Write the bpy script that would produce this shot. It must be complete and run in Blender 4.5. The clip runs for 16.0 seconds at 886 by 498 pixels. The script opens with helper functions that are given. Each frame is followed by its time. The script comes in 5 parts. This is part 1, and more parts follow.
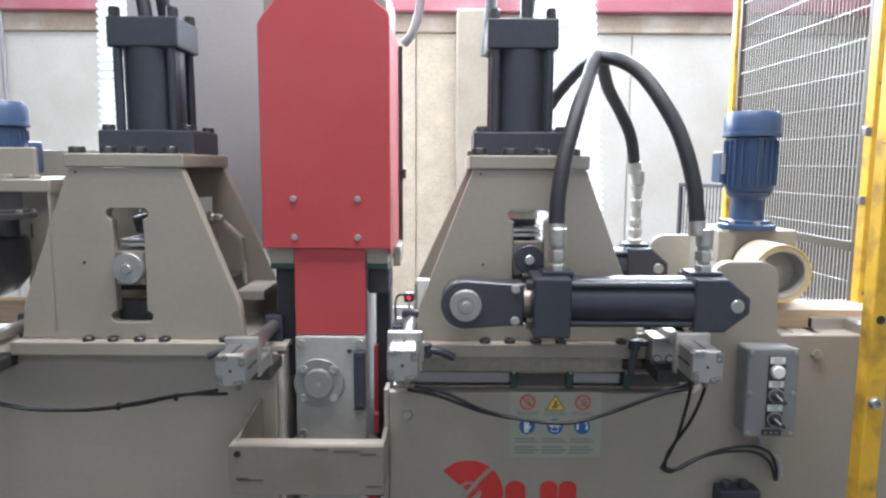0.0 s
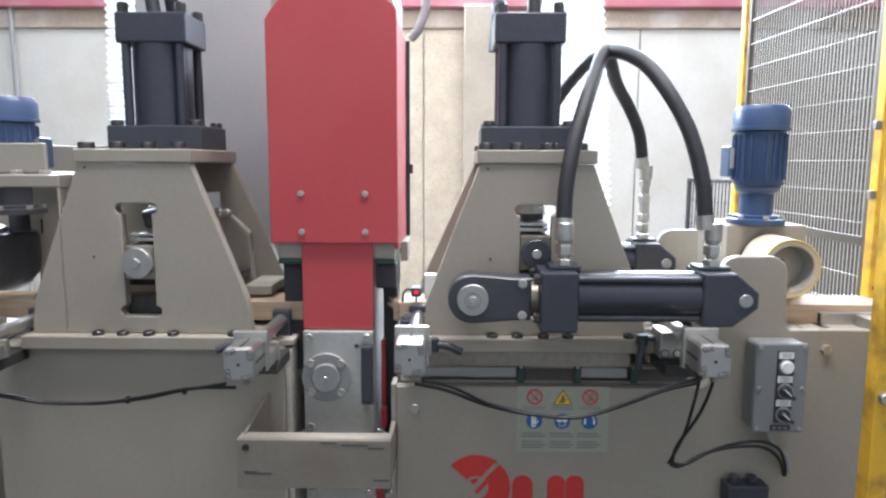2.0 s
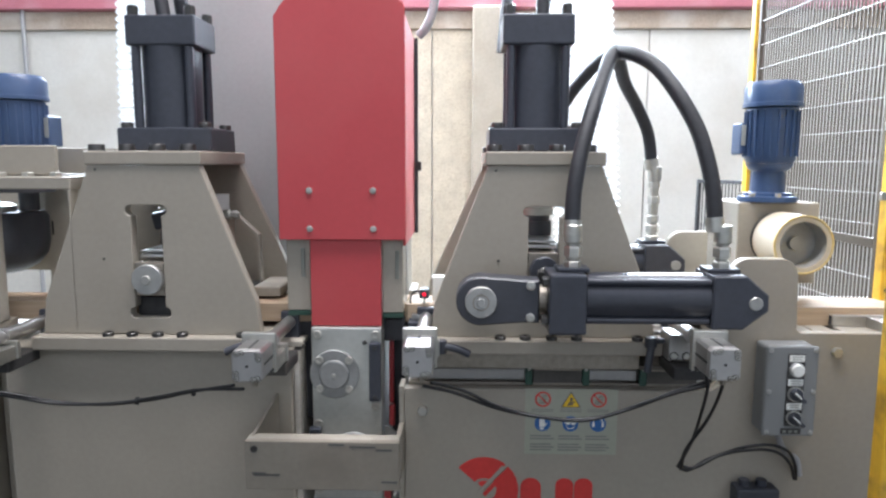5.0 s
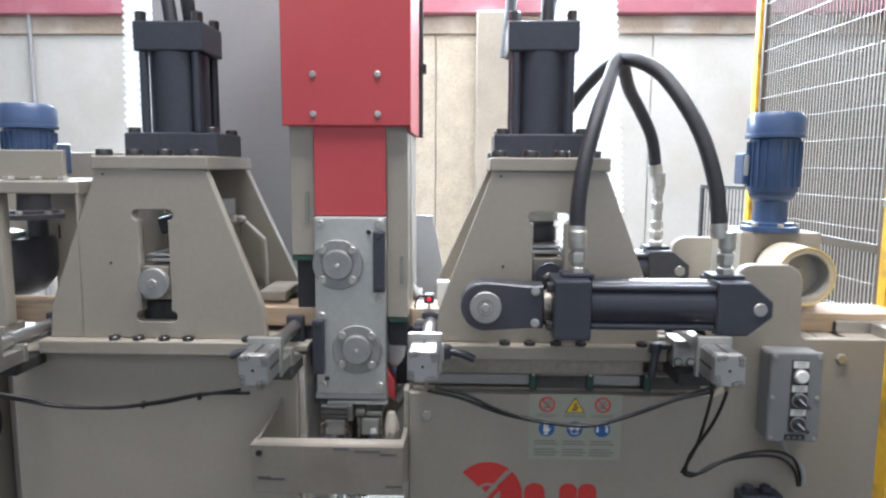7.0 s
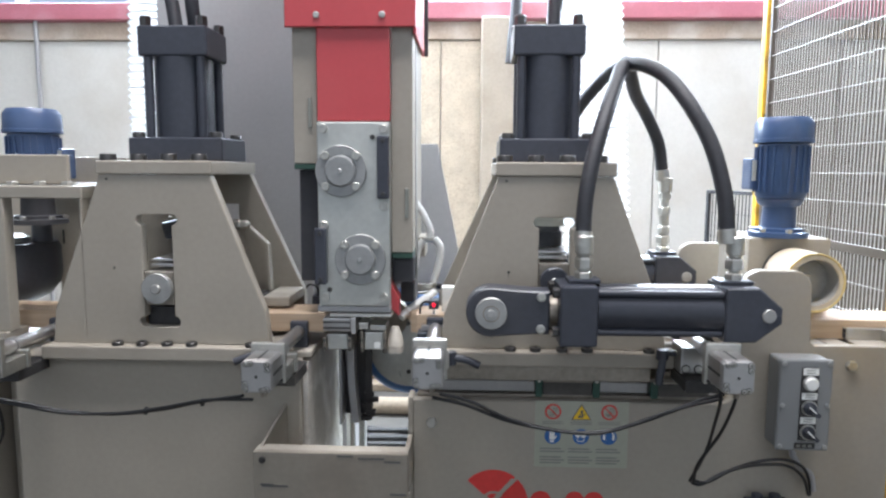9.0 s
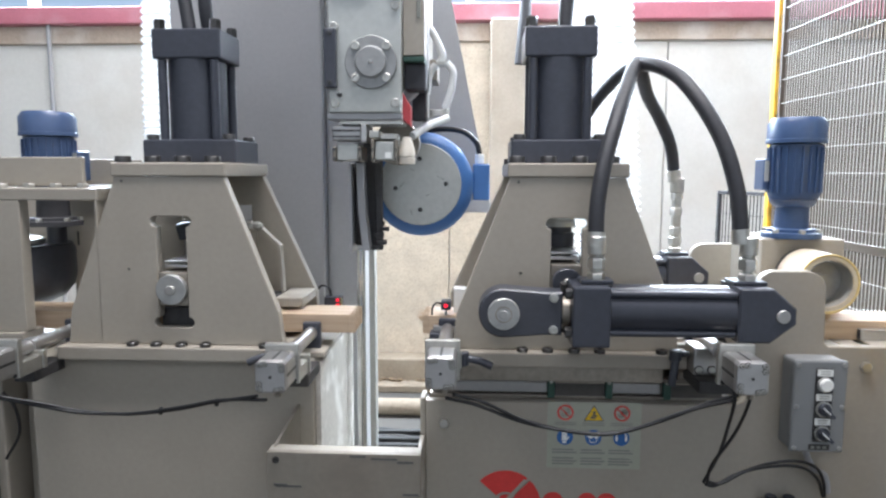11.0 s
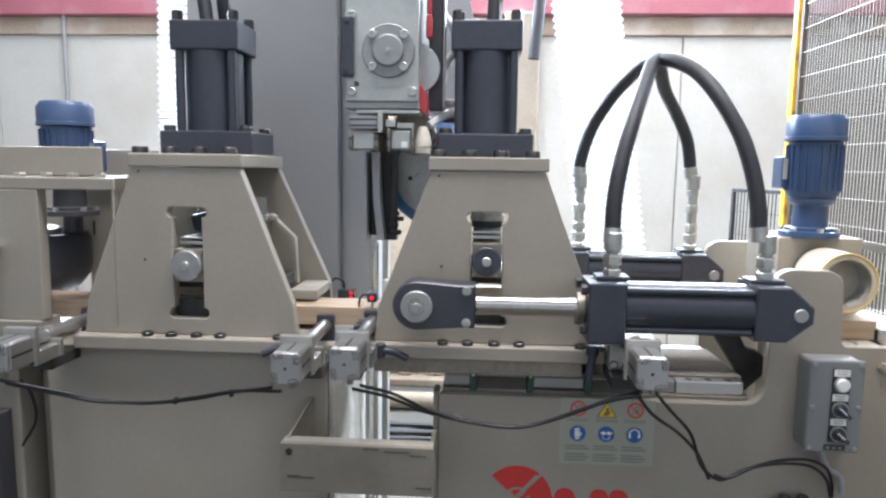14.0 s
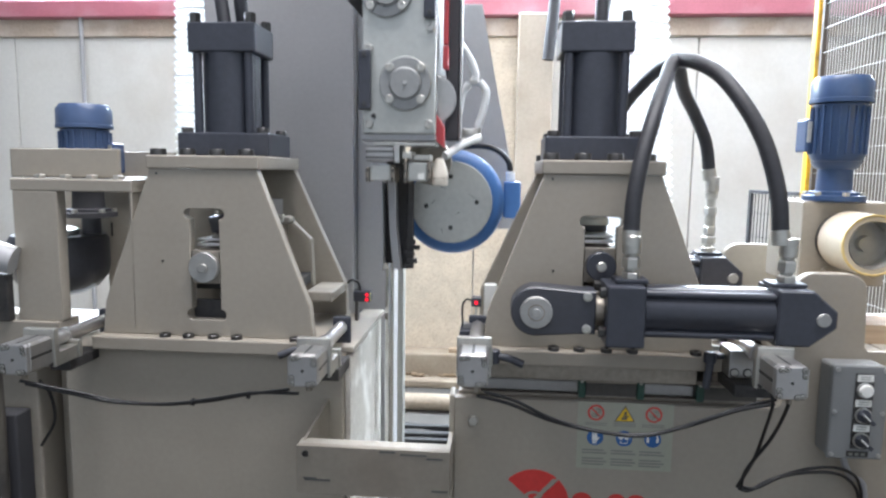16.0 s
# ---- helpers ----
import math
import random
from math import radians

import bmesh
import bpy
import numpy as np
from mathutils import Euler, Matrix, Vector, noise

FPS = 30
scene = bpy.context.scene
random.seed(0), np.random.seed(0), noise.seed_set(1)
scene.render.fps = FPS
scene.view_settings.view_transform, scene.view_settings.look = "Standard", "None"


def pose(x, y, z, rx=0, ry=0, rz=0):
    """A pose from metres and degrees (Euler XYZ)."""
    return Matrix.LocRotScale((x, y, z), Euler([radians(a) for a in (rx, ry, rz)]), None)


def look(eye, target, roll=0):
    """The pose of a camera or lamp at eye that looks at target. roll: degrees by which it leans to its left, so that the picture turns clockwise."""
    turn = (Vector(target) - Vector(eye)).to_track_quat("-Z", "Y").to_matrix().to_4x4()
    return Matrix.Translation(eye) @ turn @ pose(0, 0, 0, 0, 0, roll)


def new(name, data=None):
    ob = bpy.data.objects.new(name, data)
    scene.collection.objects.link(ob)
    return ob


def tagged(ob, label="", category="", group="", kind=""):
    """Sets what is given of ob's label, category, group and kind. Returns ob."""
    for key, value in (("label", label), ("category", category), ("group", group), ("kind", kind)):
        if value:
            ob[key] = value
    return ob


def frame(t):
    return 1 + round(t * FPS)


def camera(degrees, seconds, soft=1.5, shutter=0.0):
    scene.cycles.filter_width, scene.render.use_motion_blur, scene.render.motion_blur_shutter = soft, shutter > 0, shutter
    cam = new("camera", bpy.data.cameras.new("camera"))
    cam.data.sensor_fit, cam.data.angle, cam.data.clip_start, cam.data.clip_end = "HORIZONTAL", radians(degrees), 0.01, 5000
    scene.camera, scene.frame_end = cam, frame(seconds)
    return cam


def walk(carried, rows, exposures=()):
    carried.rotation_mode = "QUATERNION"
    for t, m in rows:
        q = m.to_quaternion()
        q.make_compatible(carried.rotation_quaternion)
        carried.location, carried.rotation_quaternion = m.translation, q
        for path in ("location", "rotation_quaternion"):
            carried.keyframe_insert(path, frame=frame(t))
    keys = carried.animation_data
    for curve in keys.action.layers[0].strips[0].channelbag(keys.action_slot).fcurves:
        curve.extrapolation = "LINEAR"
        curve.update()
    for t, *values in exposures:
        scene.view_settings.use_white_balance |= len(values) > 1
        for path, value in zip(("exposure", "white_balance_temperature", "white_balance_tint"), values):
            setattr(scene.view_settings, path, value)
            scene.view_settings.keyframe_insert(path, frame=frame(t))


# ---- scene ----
cam = camera(67.4, 16.0, soft=2.4, shutter=0.5)
PATH = [
    (0, (-0.02, -1.319, 1.382), (-0.021, 0.665, 1.132), 0.3),
    (0.5, (-0.022, -1.321, 1.379), (-0.03, 0.663, 1.126), 0.5),
    (1, (-0.02, -1.32, 1.38), (-0.038, 0.664, 1.124), 0.4),
    (1.5, (-0.02, -1.317, 1.377), (-0.042, 0.666, 1.117), 0.1),
    (2, (-0.019, -1.32, 1.378), (-0.043, 0.663, 1.118), 0.2),
    (2.5, (-0.023, -1.329, 1.383), (-0.049, 0.654, 1.122), 0.2),
    (3, (-0.018, -1.316, 1.38), (-0.051, 0.666, 1.12), 0.2),
    (3.5, (-0.021, -1.318, 1.38), (-0.055, 0.664, 1.12), 0.3),
    (4, (-0.018, -1.32, 1.38), (-0.056, 0.663, 1.119), 0.2),
    (6.5, (-0.021, -1.316, 1.383), (-0.08, 0.667, 1.134), 0.3),
    (7, (-0.023, -1.324, 1.384), (-0.08, 0.66, 1.137), 0.3),
    (7.5, (-0.023, -1.323, 1.382), (-0.081, 0.661, 1.135), 0.2),
    (8, (-0.023, -1.32, 1.385), (-0.084, 0.664, 1.146), 0.0),
    (8.5, (-0.025, -1.318, 1.384), (-0.092, 0.668, 1.153), 0.2),
    (9, (-0.024, -1.314, 1.382), (-0.095, 0.671, 1.152), 0.3),
    (11.5, (-0.036, -1.318, 1.381), (-0.14, 0.667, 1.156), 0.3),
    (12, (-0.039, -1.317, 1.382), (-0.15, 0.667, 1.154), 0.6),
    (12.5, (-0.039, -1.318, 1.384), (-0.159, 0.665, 1.152), 0.6),
    (13, (-0.039, -1.319, 1.38), (-0.16, 0.664, 1.149), 0.7),
    (13.5, (-0.041, -1.319, 1.379), (-0.164, 0.664, 1.147), 0.8),
    (14, (-0.045, -1.316, 1.38), (-0.166, 0.665, 1.138), 0.8),
    (14.5, (-0.046, -1.314, 1.379), (-0.165, 0.667, 1.134), 0.9),
    (15, (-0.05, -1.312, 1.38), (-0.183, 0.669, 1.132), 1.0),
    (15.5, (-0.055, -1.309, 1.381), (-0.202, 0.671, 1.139), 0.8),
    (16, (-0.055, -1.311, 1.382), (-0.212, 0.669, 1.142), 0.8),
]
walk(cam, [(t, look(eye, target, roll)) for t, eye, target, roll in PATH])

# ---- light: windows high in the back wall, rooflight behind, unseen fills added in front ----
world = bpy.data.worlds.new("sky")
scene.world = world
world.use_nodes = True
wn = world.node_tree
sky = wn.nodes.new("ShaderNodeTexSky")
sky.sky_type = "NISHITA"
sky.sun_disc = False
sky.sun_elevation, sky.sun_rotation = radians(48), radians(20)
wn.nodes["Background"].inputs[1].default_value = 0.12
wn.links.new(sky.outputs[0], wn.nodes["Background"].inputs[0])


def area(name, m, sx, sy, power, color=(1, 1, 1)):
    d = bpy.data.lights.new(name, "AREA")
    d.shape, d.size, d.size_y, d.energy, d.color = "RECTANGLE", sx, sy, power, color
    ob = new(name, d)
    ob.matrix_world = m
    return ob


area("window_light_north", look((0.3, 3.02, 3.05), (0.3, -1.2, 1.0)), 7.5, 0.9, 1450, (0.74, 0.86, 1.0))
area("rooflight", look((0.2, 1.75, 3.93), (0.2, 1.75, 0)), 6.0, 0.9, 125, (0.95, 0.96, 1.0))
# Overhead fill added to make the fronts brighter towards the top.
area("front_fill_overhead", look((0.1, -0.5, 3.96), (0.1, -0.5, 0)), 2.4, 0.7, 155, (0.94, 0.93, 0.97))
# South fill added behind the camera; no window is known there.
area("south_fill", look((0.4, -2.62, 3.18), (0.4, 0.0, 3.18)), 6.0, 1.4, 24, (0.93, 0.92, 0.96))
scene.view_settings.exposure = 0.07

# ---- materials ----


def material(name, color, rough=0.5, metal=0.0, var=0.12, scale=6.0, fine=90.0, bump=0.15, dirt=None, dirt_amount=0.0,
             dirt_scale=3.0, spec=0.5, glow=0.0, glow_color=None):
    m = bpy.data.materials.new(name)
    m.use_nodes = True
    nt = m.node_tree
    n, l = nt.nodes, nt.links
    b = n["Principled BSDF"]
    b.inputs["Roughness"].default_value, b.inputs["Metallic"].default_value = rough, metal
    b.inputs["Specular IOR Level"].default_value = spec
    tc = n.new("ShaderNodeTexCoord")

    def noise_node(s, detail=4):
        t = n.new("ShaderNodeTexNoise")
        t.inputs["Scale"].default_value, t.inputs["Detail"].default_value = s, detail
        l.new(tc.outputs["Object"], t.inputs["Vector"])
        return t

    big, small = noise_node(scale), noise_node(fine, 3)
    add = n.new("ShaderNodeMath")
    add.operation = "ADD"
    l.new(big.outputs["Fac"], add.inputs[0])
    l.new(small.outputs["Fac"], add.inputs[1])
    ramp = n.new("ShaderNodeMapRange")
    ramp.inputs[1].default_value, ramp.inputs[2].default_value = 0.6, 1.4
    ramp.inputs[3].default_value, ramp.inputs[4].default_value = 1 - var, 1 + var
    l.new(add.outputs[0], ramp.inputs[0])
    mul = n.new("ShaderNodeVectorMath")
    mul.operation = "SCALE"
    mul.inputs[0].default_value = color
    l.new(ramp.outputs[0], mul.inputs["Scale"])
    col = mul.outputs[0]
    if dirt:
        dn = noise_node(dirt_scale, 6)
        dr = n.new("ShaderNodeMapRange")
        dr.inputs[1].default_value, dr.inputs[2].default_value, dr.inputs[4].default_value = 0.48, 0.72, dirt_amount
        l.new(dn.outputs["Fac"], dr.inputs[0])
        mix = n.new("ShaderNodeMix")
        mix.data_type = "RGBA"
        l.new(dr.outputs[0], mix.inputs[0])
        l.new(col, mix.inputs[6])
        mix.inputs[7].default_value = (*dirt, 1)
        col = mix.outputs[2]
    l.new(col, b.inputs["Base Color"])
    rr = n.new("ShaderNodeMapRange")
    rr.inputs[3].default_value, rr.inputs[4].default_value = max(0.03, rough - 0.1), min(1, rough + 0.12)
    l.new(big.outputs["Fac"], rr.inputs[0])
    l.new(rr.outputs[0], b.inputs["Roughness"])
    if bump:
        bp = n.new("ShaderNodeBump")
        bp.inputs["Strength"].default_value, bp.inputs["Distance"].default_value = bump, 0.002
        l.new(small.outputs["Fac"], bp.inputs["Height"])
        l.new(bp.outputs[0], b.inputs["Normal"])
    if glow:
        b.inputs["Emission Color"].default_value = (*(glow_color or color), 1)
        b.inputs["Emission Strength"].default_value = glow
    return m


DUST = (0.42, 0.36, 0.27)
PAINT = material("machine_paint", (0.328, 0.296, 0.246), 0.42, var=0.07, bump=0.06, dirt=(0.255, 0.22, 0.175), dirt_amount=0.45, dirt_scale=2.4)
# Darker paint: wear on the beam, and shade painted into beam and gusset.
PAINT_WORN_SHADED = material("worn_shaded_machine_paint", (0.25, 0.222, 0.182), 0.5, var=0.1, bump=0.08, dirt=(0.17, 0.145, 0.115), dirt_amount=0.55, dirt_scale=7)
PAINT_DUSTY = material("dusty_machine_paint", (0.335, 0.306, 0.258), 0.6, var=0.1, bump=0.1, dirt=(0.62, 0.58, 0.5), dirt_amount=0.6, dirt_scale=9)
SPLASHED = material("glue_splashed_paint", (0.44, 0.41, 0.36), 0.6, var=0.15, bump=0.3, dirt=(0.82, 0.80, 0.75), dirt_amount=0.95, dirt_scale=11)
COLUMN = material("column_paint", (0.375, 0.375, 0.378), 0.36, var=0.06, bump=0.05)
BLACK = material("black_paint", (0.038, 0.042, 0.055), 0.38, var=0.2, bump=0.05, dirt=(0.10, 0.09, 0.08), dirt_amount=0.25)
GLOSSBLACK = material("gloss_black_paint", (0.03, 0.033, 0.043), 0.2, var=0.15, bump=0.02, dirt=(0.08, 0.075, 0.07), dirt_amount=0.2)
RUBBER = material("hose_rubber", (0.02, 0.021, 0.026), 0.55, var=0.25, bump=0.3, dirt=(0.12, 0.11, 0.1), dirt_amount=0.3)
CABLE = material("cable_plastic", (0.012, 0.012, 0.013), 0.45, var=0.2)
RED = material("red_paint", (0.47, 0.058, 0.066), 0.38, var=0.05, bump=0.04, dirt=(0.45, 0.12, 0.11), dirt_amount=0.3)
BLUE = material("motor_blue_paint", (0.04, 0.078, 0.17), 0.35, var=0.1, bump=0.05, dirt=(0.16, 0.2, 0.3), dirt_amount=0.3)
BLUE_LIGHT = material("guard_blue_paint", (0.06, 0.17, 0.42), 0.4, var=0.08, bump=0.05, dirt=DUST, dirt_amount=0.2)
YELLOW = material("fence_yellow_paint", (0.72, 0.42, 0.035), 0.45, var=0.08, bump=0.08, dirt=(0.17, 0.10, 0.04), dirt_amount=0.75, dirt_scale=17)
STEEL = material("bright_steel", (0.55, 0.54, 0.52), 0.34, 1.0, var=0.08, bump=0.03)
CHROME = material("chrome_rod", (0.75, 0.75, 0.74), 0.13, 1.0, var=0.04, bump=0.0)
ZINC = material("zinc_plated_steel", (0.52, 0.51, 0.47), 0.38, 0.95, var=0.15, bump=0.05, scale=14)
GALV = material("milled_plate", (0.50, 0.51, 0.48), 0.42, 0.6, var=0.1, bump=0.05, scale=10, dirt=(0.35, 0.34, 0.3), dirt_amount=0.3)
ALU = material("anodised_aluminium", (0.48, 0.47, 0.46), 0.33, 0.92, var=0.07, bump=0.05, dirt=(0.35, 0.33, 0.3), dirt_amount=0.3, dirt_scale=12)
RAW = material("raw_steel_bar", (0.28, 0.25, 0.21), 0.45, 0.7, var=0.25, bump=0.15, scale=18)
BOLT = material("blackened_bolt", (0.07, 0.068, 0.066), 0.3, 0.7, var=0.3)
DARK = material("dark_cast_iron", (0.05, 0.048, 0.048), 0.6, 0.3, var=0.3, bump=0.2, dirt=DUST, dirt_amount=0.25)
GREEN = material("green_end_seal", (0.025, 0.07, 0.05), 0.5)
TYRE = material("polyurethane_tyre", (0.54, 0.47, 0.36), 0.5, var=0.08, bump=0.08, dirt=(0.45, 0.34, 0.18), dirt_amount=0.3)
TYRE_EDGE = material("tyre_edge", (0.60, 0.45, 0.19), 0.45, var=0.2, scale=20)
RIM = material("roller_rim", (0.36, 0.35, 0.32), 0.5, 0.2, var=0.12)
BOXGREY = material("control_box_paint", (0.20, 0.205, 0.205), 0.45, var=0.06, bump=0.15, fine=300)
WHITE = material("white_plastic", (0.78, 0.78, 0.74), 0.45, var=0.05)
LABEL = material("pale_sticker", (0.345, 0.35, 0.285), 0.4, var=0.06)
INK = material("print_ink", (0.09, 0.09, 0.085), 0.5)
INK_GREY = material("grey_print", (0.21, 0.215, 0.19), 0.5)
SIGN_RED = material("sign_red", (0.58, 0.04, 0.035), 0.4)
SIGN_BLUE = material("sign_blue", (0.02, 0.11, 0.32), 0.4)
SIGN_YELLOW = material("sign_yellow", (0.75, 0.48, 0.02), 0.4)
WALL = material("wall_panel_paint", (0.655, 0.64, 0.60), 0.6, var=0.06, bump=0.2, scale=2.0, fine=40, dirt=(0.50, 0.455, 0.39), dirt_amount=0.5, dirt_scale=2.2)
PLASTER = material("bare_concrete", (0.46, 0.375, 0.30), 0.85, var=0.2, bump=0.5, scale=3, fine=60, dirt=(0.70, 0.66, 0.60), dirt_amount=0.85, dirt_scale=4.5)
PILLAR = material("concrete_pillar", (0.44, 0.385, 0.315), 0.85, var=0.1, bump=0.4, scale=3, fine=60, dirt=(0.33, 0.27, 0.20), dirt_amount=0.55, dirt_scale=4)
CHIP = material("chip_board", (0.60, 0.525, 0.42), 0.8, var=0.22, bump=0.4, scale=9, fine=130, dirt=(0.34, 0.24, 0.15), dirt_amount=0.4, dirt_scale=85)
# Pinker than the beam's own red: window glare is put into the colour.
REDBEAM = material("red_steel_beam", (0.45, 0.15, 0.19), 0.5, var=0.12, bump=0.1, dirt=(0.52, 0.36, 0.38), dirt_amount=0.5)
FLOOR = material("concrete_floor", (0.08, 0.075, 0.068), 0.75, var=0.2, bump=0.3, scale=2, dirt=(0.2, 0.175, 0.14), dirt_amount=0.35, dirt_scale=1.2)
# For the unseen walls, kept dark to cut bounced light.
DARKWALL = material("dark_unseen_wall", (0.16, 0.162, 0.165), 0.8, var=0.1)
ROOF = material("roof_sheet", (0.28, 0.28, 0.29), 0.6, var=0.1)
LED = material("led_red", (0.85, 0.01, 0.035), 0.4, glow=1.2)
LED_AMBER = material("led_amber", (0.6, 0.5, 0.2), 0.4, glow=0.5)
MESHWIRE = material("fence_wire", (0.10, 0.082, 0.065), 0.5, 0.2)
FRAMEDARK = material("dark_fence_frame", (0.045, 0.045, 0.05), 0.75)
PIPE = material("grey_pipe", (0.33, 0.33, 0.34), 0.5)
TURNED = material("turned_steel", (0.40, 0.40, 0.385), 0.5, 0.75, var=0.14, bump=0.06, scale=22, dirt=(0.4, 0.38, 0.34), dirt_amount=0.3, dirt_scale=30)
RAIL = material("ground_steel_rail", (0.34, 0.33, 0.32), 0.35, 0.9, var=0.1, bump=0.02)
CREAM = material("cream_rubber", (0.60, 0.55, 0.47), 0.55, var=0.08)
SAWDUST = material("sawdust_dirt", (0.20, 0.14, 0.085), 0.9, var=0.3, bump=0.4)
HUB = material("cast_hub", (0.30, 0.305, 0.30), 0.5, 0.5, var=0.14, bump=0.08, scale=16)
KERB = material("dusty_kerb", (0.30, 0.245, 0.185), 0.9, var=0.2, bump=0.5, scale=4, fine=50, dirt=(0.42, 0.36, 0.28), dirt_amount=0.6, dirt_scale=5)
ROUGH = material("rough_rolled_plate", (0.15, 0.135, 0.115), 0.8, 0.2, var=0.25, bump=0.2, scale=14, spec=0.2)
ROD = material("hard_chromed_rod", (0.56, 0.53, 0.49), 0.2, 1.0, var=0.12, bump=0.02, scale=30)
GALVWIRE = material("galvanised_wire", (0.42, 0.41, 0.39), 0.45, 0.6)
COIL = material("duct_coil_plastic", (0.74, 0.74, 0.74), 0.5, var=0.08)
WHITEHOSE = material("white_rubber_hose", (0.70, 0.71, 0.70), 0.5, var=0.06, bump=0.1)


def wood_material():
    m = bpy.data.materials.new("planed_beech")
    m.use_nodes = True
    n, l = m.node_tree.nodes, m.node_tree.links
    b = n["Principled BSDF"]
    tc = n.new("ShaderNodeTexCoord")
    mp = n.new("ShaderNodeMapping")
    mp.inputs["Scale"].default_value = (2.0, 26, 26)
    l.new(tc.outputs["Object"], mp.inputs[0])
    t = n.new("ShaderNodeTexNoise")
    t.inputs["Scale"].default_value, t.inputs["Detail"].default_value = 3.0, 6
    l.new(mp.outputs[0], t.inputs["Vector"])
    r = n.new("ShaderNodeValToRGB")
    r.color_ramp.elements[0].position, r.color_ramp.elements[1].position = 0.3, 0.7
    r.color_ramp.elements[0].color, r.color_ramp.elements[1].color = (0.42, 0.30, 0.20, 1), (0.58, 0.45, 0.32, 1)
    l.new(t.outputs["Fac"], r.inputs[0])
    l.new(r.outputs[0], b.inputs["Base Color"])
    b.inputs["Roughness"].default_value = 0.6
    bp = n.new("ShaderNodeBump")
    bp.inputs["Strength"].default_value, bp.inputs["Distance"].default_value = 0.15, 0.001
    l.new(t.outputs["Fac"], bp.inputs["Height"])
    l.new(bp.outputs[0], b.inputs["Normal"])
    return m


def hose_material():
    m = bpy.data.materials.new("translucent_white_ducting")
    m.use_nodes = True
    n, l = m.node_tree.nodes, m.node_tree.links
    b = n["Principled BSDF"]
    b.inputs["Base Color"].default_value = (0.80, 0.80, 0.78, 1)
    b.inputs["Roughness"].default_value = 0.45
    tr = n.new("ShaderNodeBsdfTranslucent")
    tr.inputs[0].default_value = (0.93, 0.94, 0.95, 1)
    mx = n.new("ShaderNodeMixShader")
    mx.inputs[0].default_value = 0.55
    l.new(b.outputs[0], mx.inputs[1])
    l.new(tr.outputs[0], mx.inputs[2])
    l.new(mx.outputs[0], n["Material Output"].inputs[0])
    return m


WOOD, DUCT = wood_material(), hose_material()

# ---- mesh helpers ----


def box(bm, x0, x1, y0, y1, z0, z1, bev=0.0015):
    r = bmesh.ops.create_cube(bm, size=1)
    for v in r["verts"]:
        v.co = Vector((x0 + (v.co.x + 0.5) * (x1 - x0), y0 + (v.co.y + 0.5) * (y1 - y0), z0 + (v.co.z + 0.5) * (z1 - z0)))
    if bev:
        es = list({e for v in r["verts"] for e in v.link_edges})
        bmesh.ops.bevel(bm, geom=es, offset=bev, segments=2, affect="EDGES", profile=0.5)
    return bm


AX = {"x": Matrix.Rotation(radians(90), 4, "Y"), "y": Matrix.Rotation(radians(-90), 4, "X"), "z": Matrix.Identity(4)}


def lathe(bm, c, axis, prof, seg=32, closed=True):
    """A body turned round an axis through c: prof is a list of (along, radius)."""
    m = Matrix.Translation(c) @ AX[axis]
    rings = []
    for a, r in prof:
        rings.append([bm.verts.new(m @ Vector((max(r, 1e-5) * math.cos(2 * math.pi * i / seg), max(r, 1e-5) * math.sin(2 * math.pi * i / seg), a))) for i in range(seg)])
    for p, q in zip(rings, rings[1:]):
        for i in range(seg):
            f = bm.faces.new((p[i], p[(i + 1) % seg], q[(i + 1) % seg], q[i]))
            f.smooth = seg > 8
    if closed:
        bm.faces.new(rings[0][::-1])
        bm.faces.new(rings[-1])
    return bm


def rod(bm, c, axis, r, a0, a1, seg=28, bev=0.0015):
    b = min(bev, r * 0.4, abs(a1 - a0) * 0.3)
    return lathe(bm, c, axis, [(a0, r - b), (a0 + b, r), (a1 - b, r), (a1, r - b)], seg)


def hexhead(bm, c, axis, r, h, seg=6):
    return lathe(bm, c, axis, [(0, r), (h * 0.8, r), (h, r * 0.88)], seg)


def capscrew(bm, c, axis, r, h):
    return lathe(bm, c, axis, [(0, r), (h * 0.85, r), (h, r * 0.9), (h, r * 0.5), (h * 0.4, r * 0.5)], 18)


def plate(bm, outline, y0, y1, holes=(), bev=0.0015):
    """An upright plate: outline and holes as (x, z) loops, from y0 to y1."""
    edges = []
    for loop in (outline, *holes):
        vs = [bm.verts.new((x, y0, z)) for x, z in loop]
        edges += [bm.edges.new((vs[i], vs[(i + 1) % len(vs)])) for i in range(len(vs))]
    r = bmesh.ops.triangle_fill(bm, edges=edges, use_beauty=True, use_dissolve=False)
    faces = [g for g in r["geom"] if isinstance(g, bmesh.types.BMFace)]
    ex = bmesh.ops.extrude_face_region(bm, geom=faces)
    for v in [g for g in ex["geom"] if isinstance(g, bmesh.types.BMVert)]:
        v.co.y = y1
    bmesh.ops.recalc_face_normals(bm, faces=bm.faces)
    if bev:
        bmesh.ops.bevel(bm, geom=[e for e in bm.edges if len(e.link_faces) == 2 and e.calc_face_angle(0) > 0.6 and abs(e.verts[0].co.y - e.verts[1].co.y) < 1e-6],
                        offset=bev, segments=1, affect="EDGES")
    return bm


def circle(x, z, r, n=20, a0=0, a1=360):
    k = n if a1 - a0 >= 360 else n - 1
    return [(x + r * math.cos(radians(a0 + (a1 - a0) * i / k)), z + r * math.sin(radians(a0 + (a1 - a0) * i / k))) for i in range(n)]


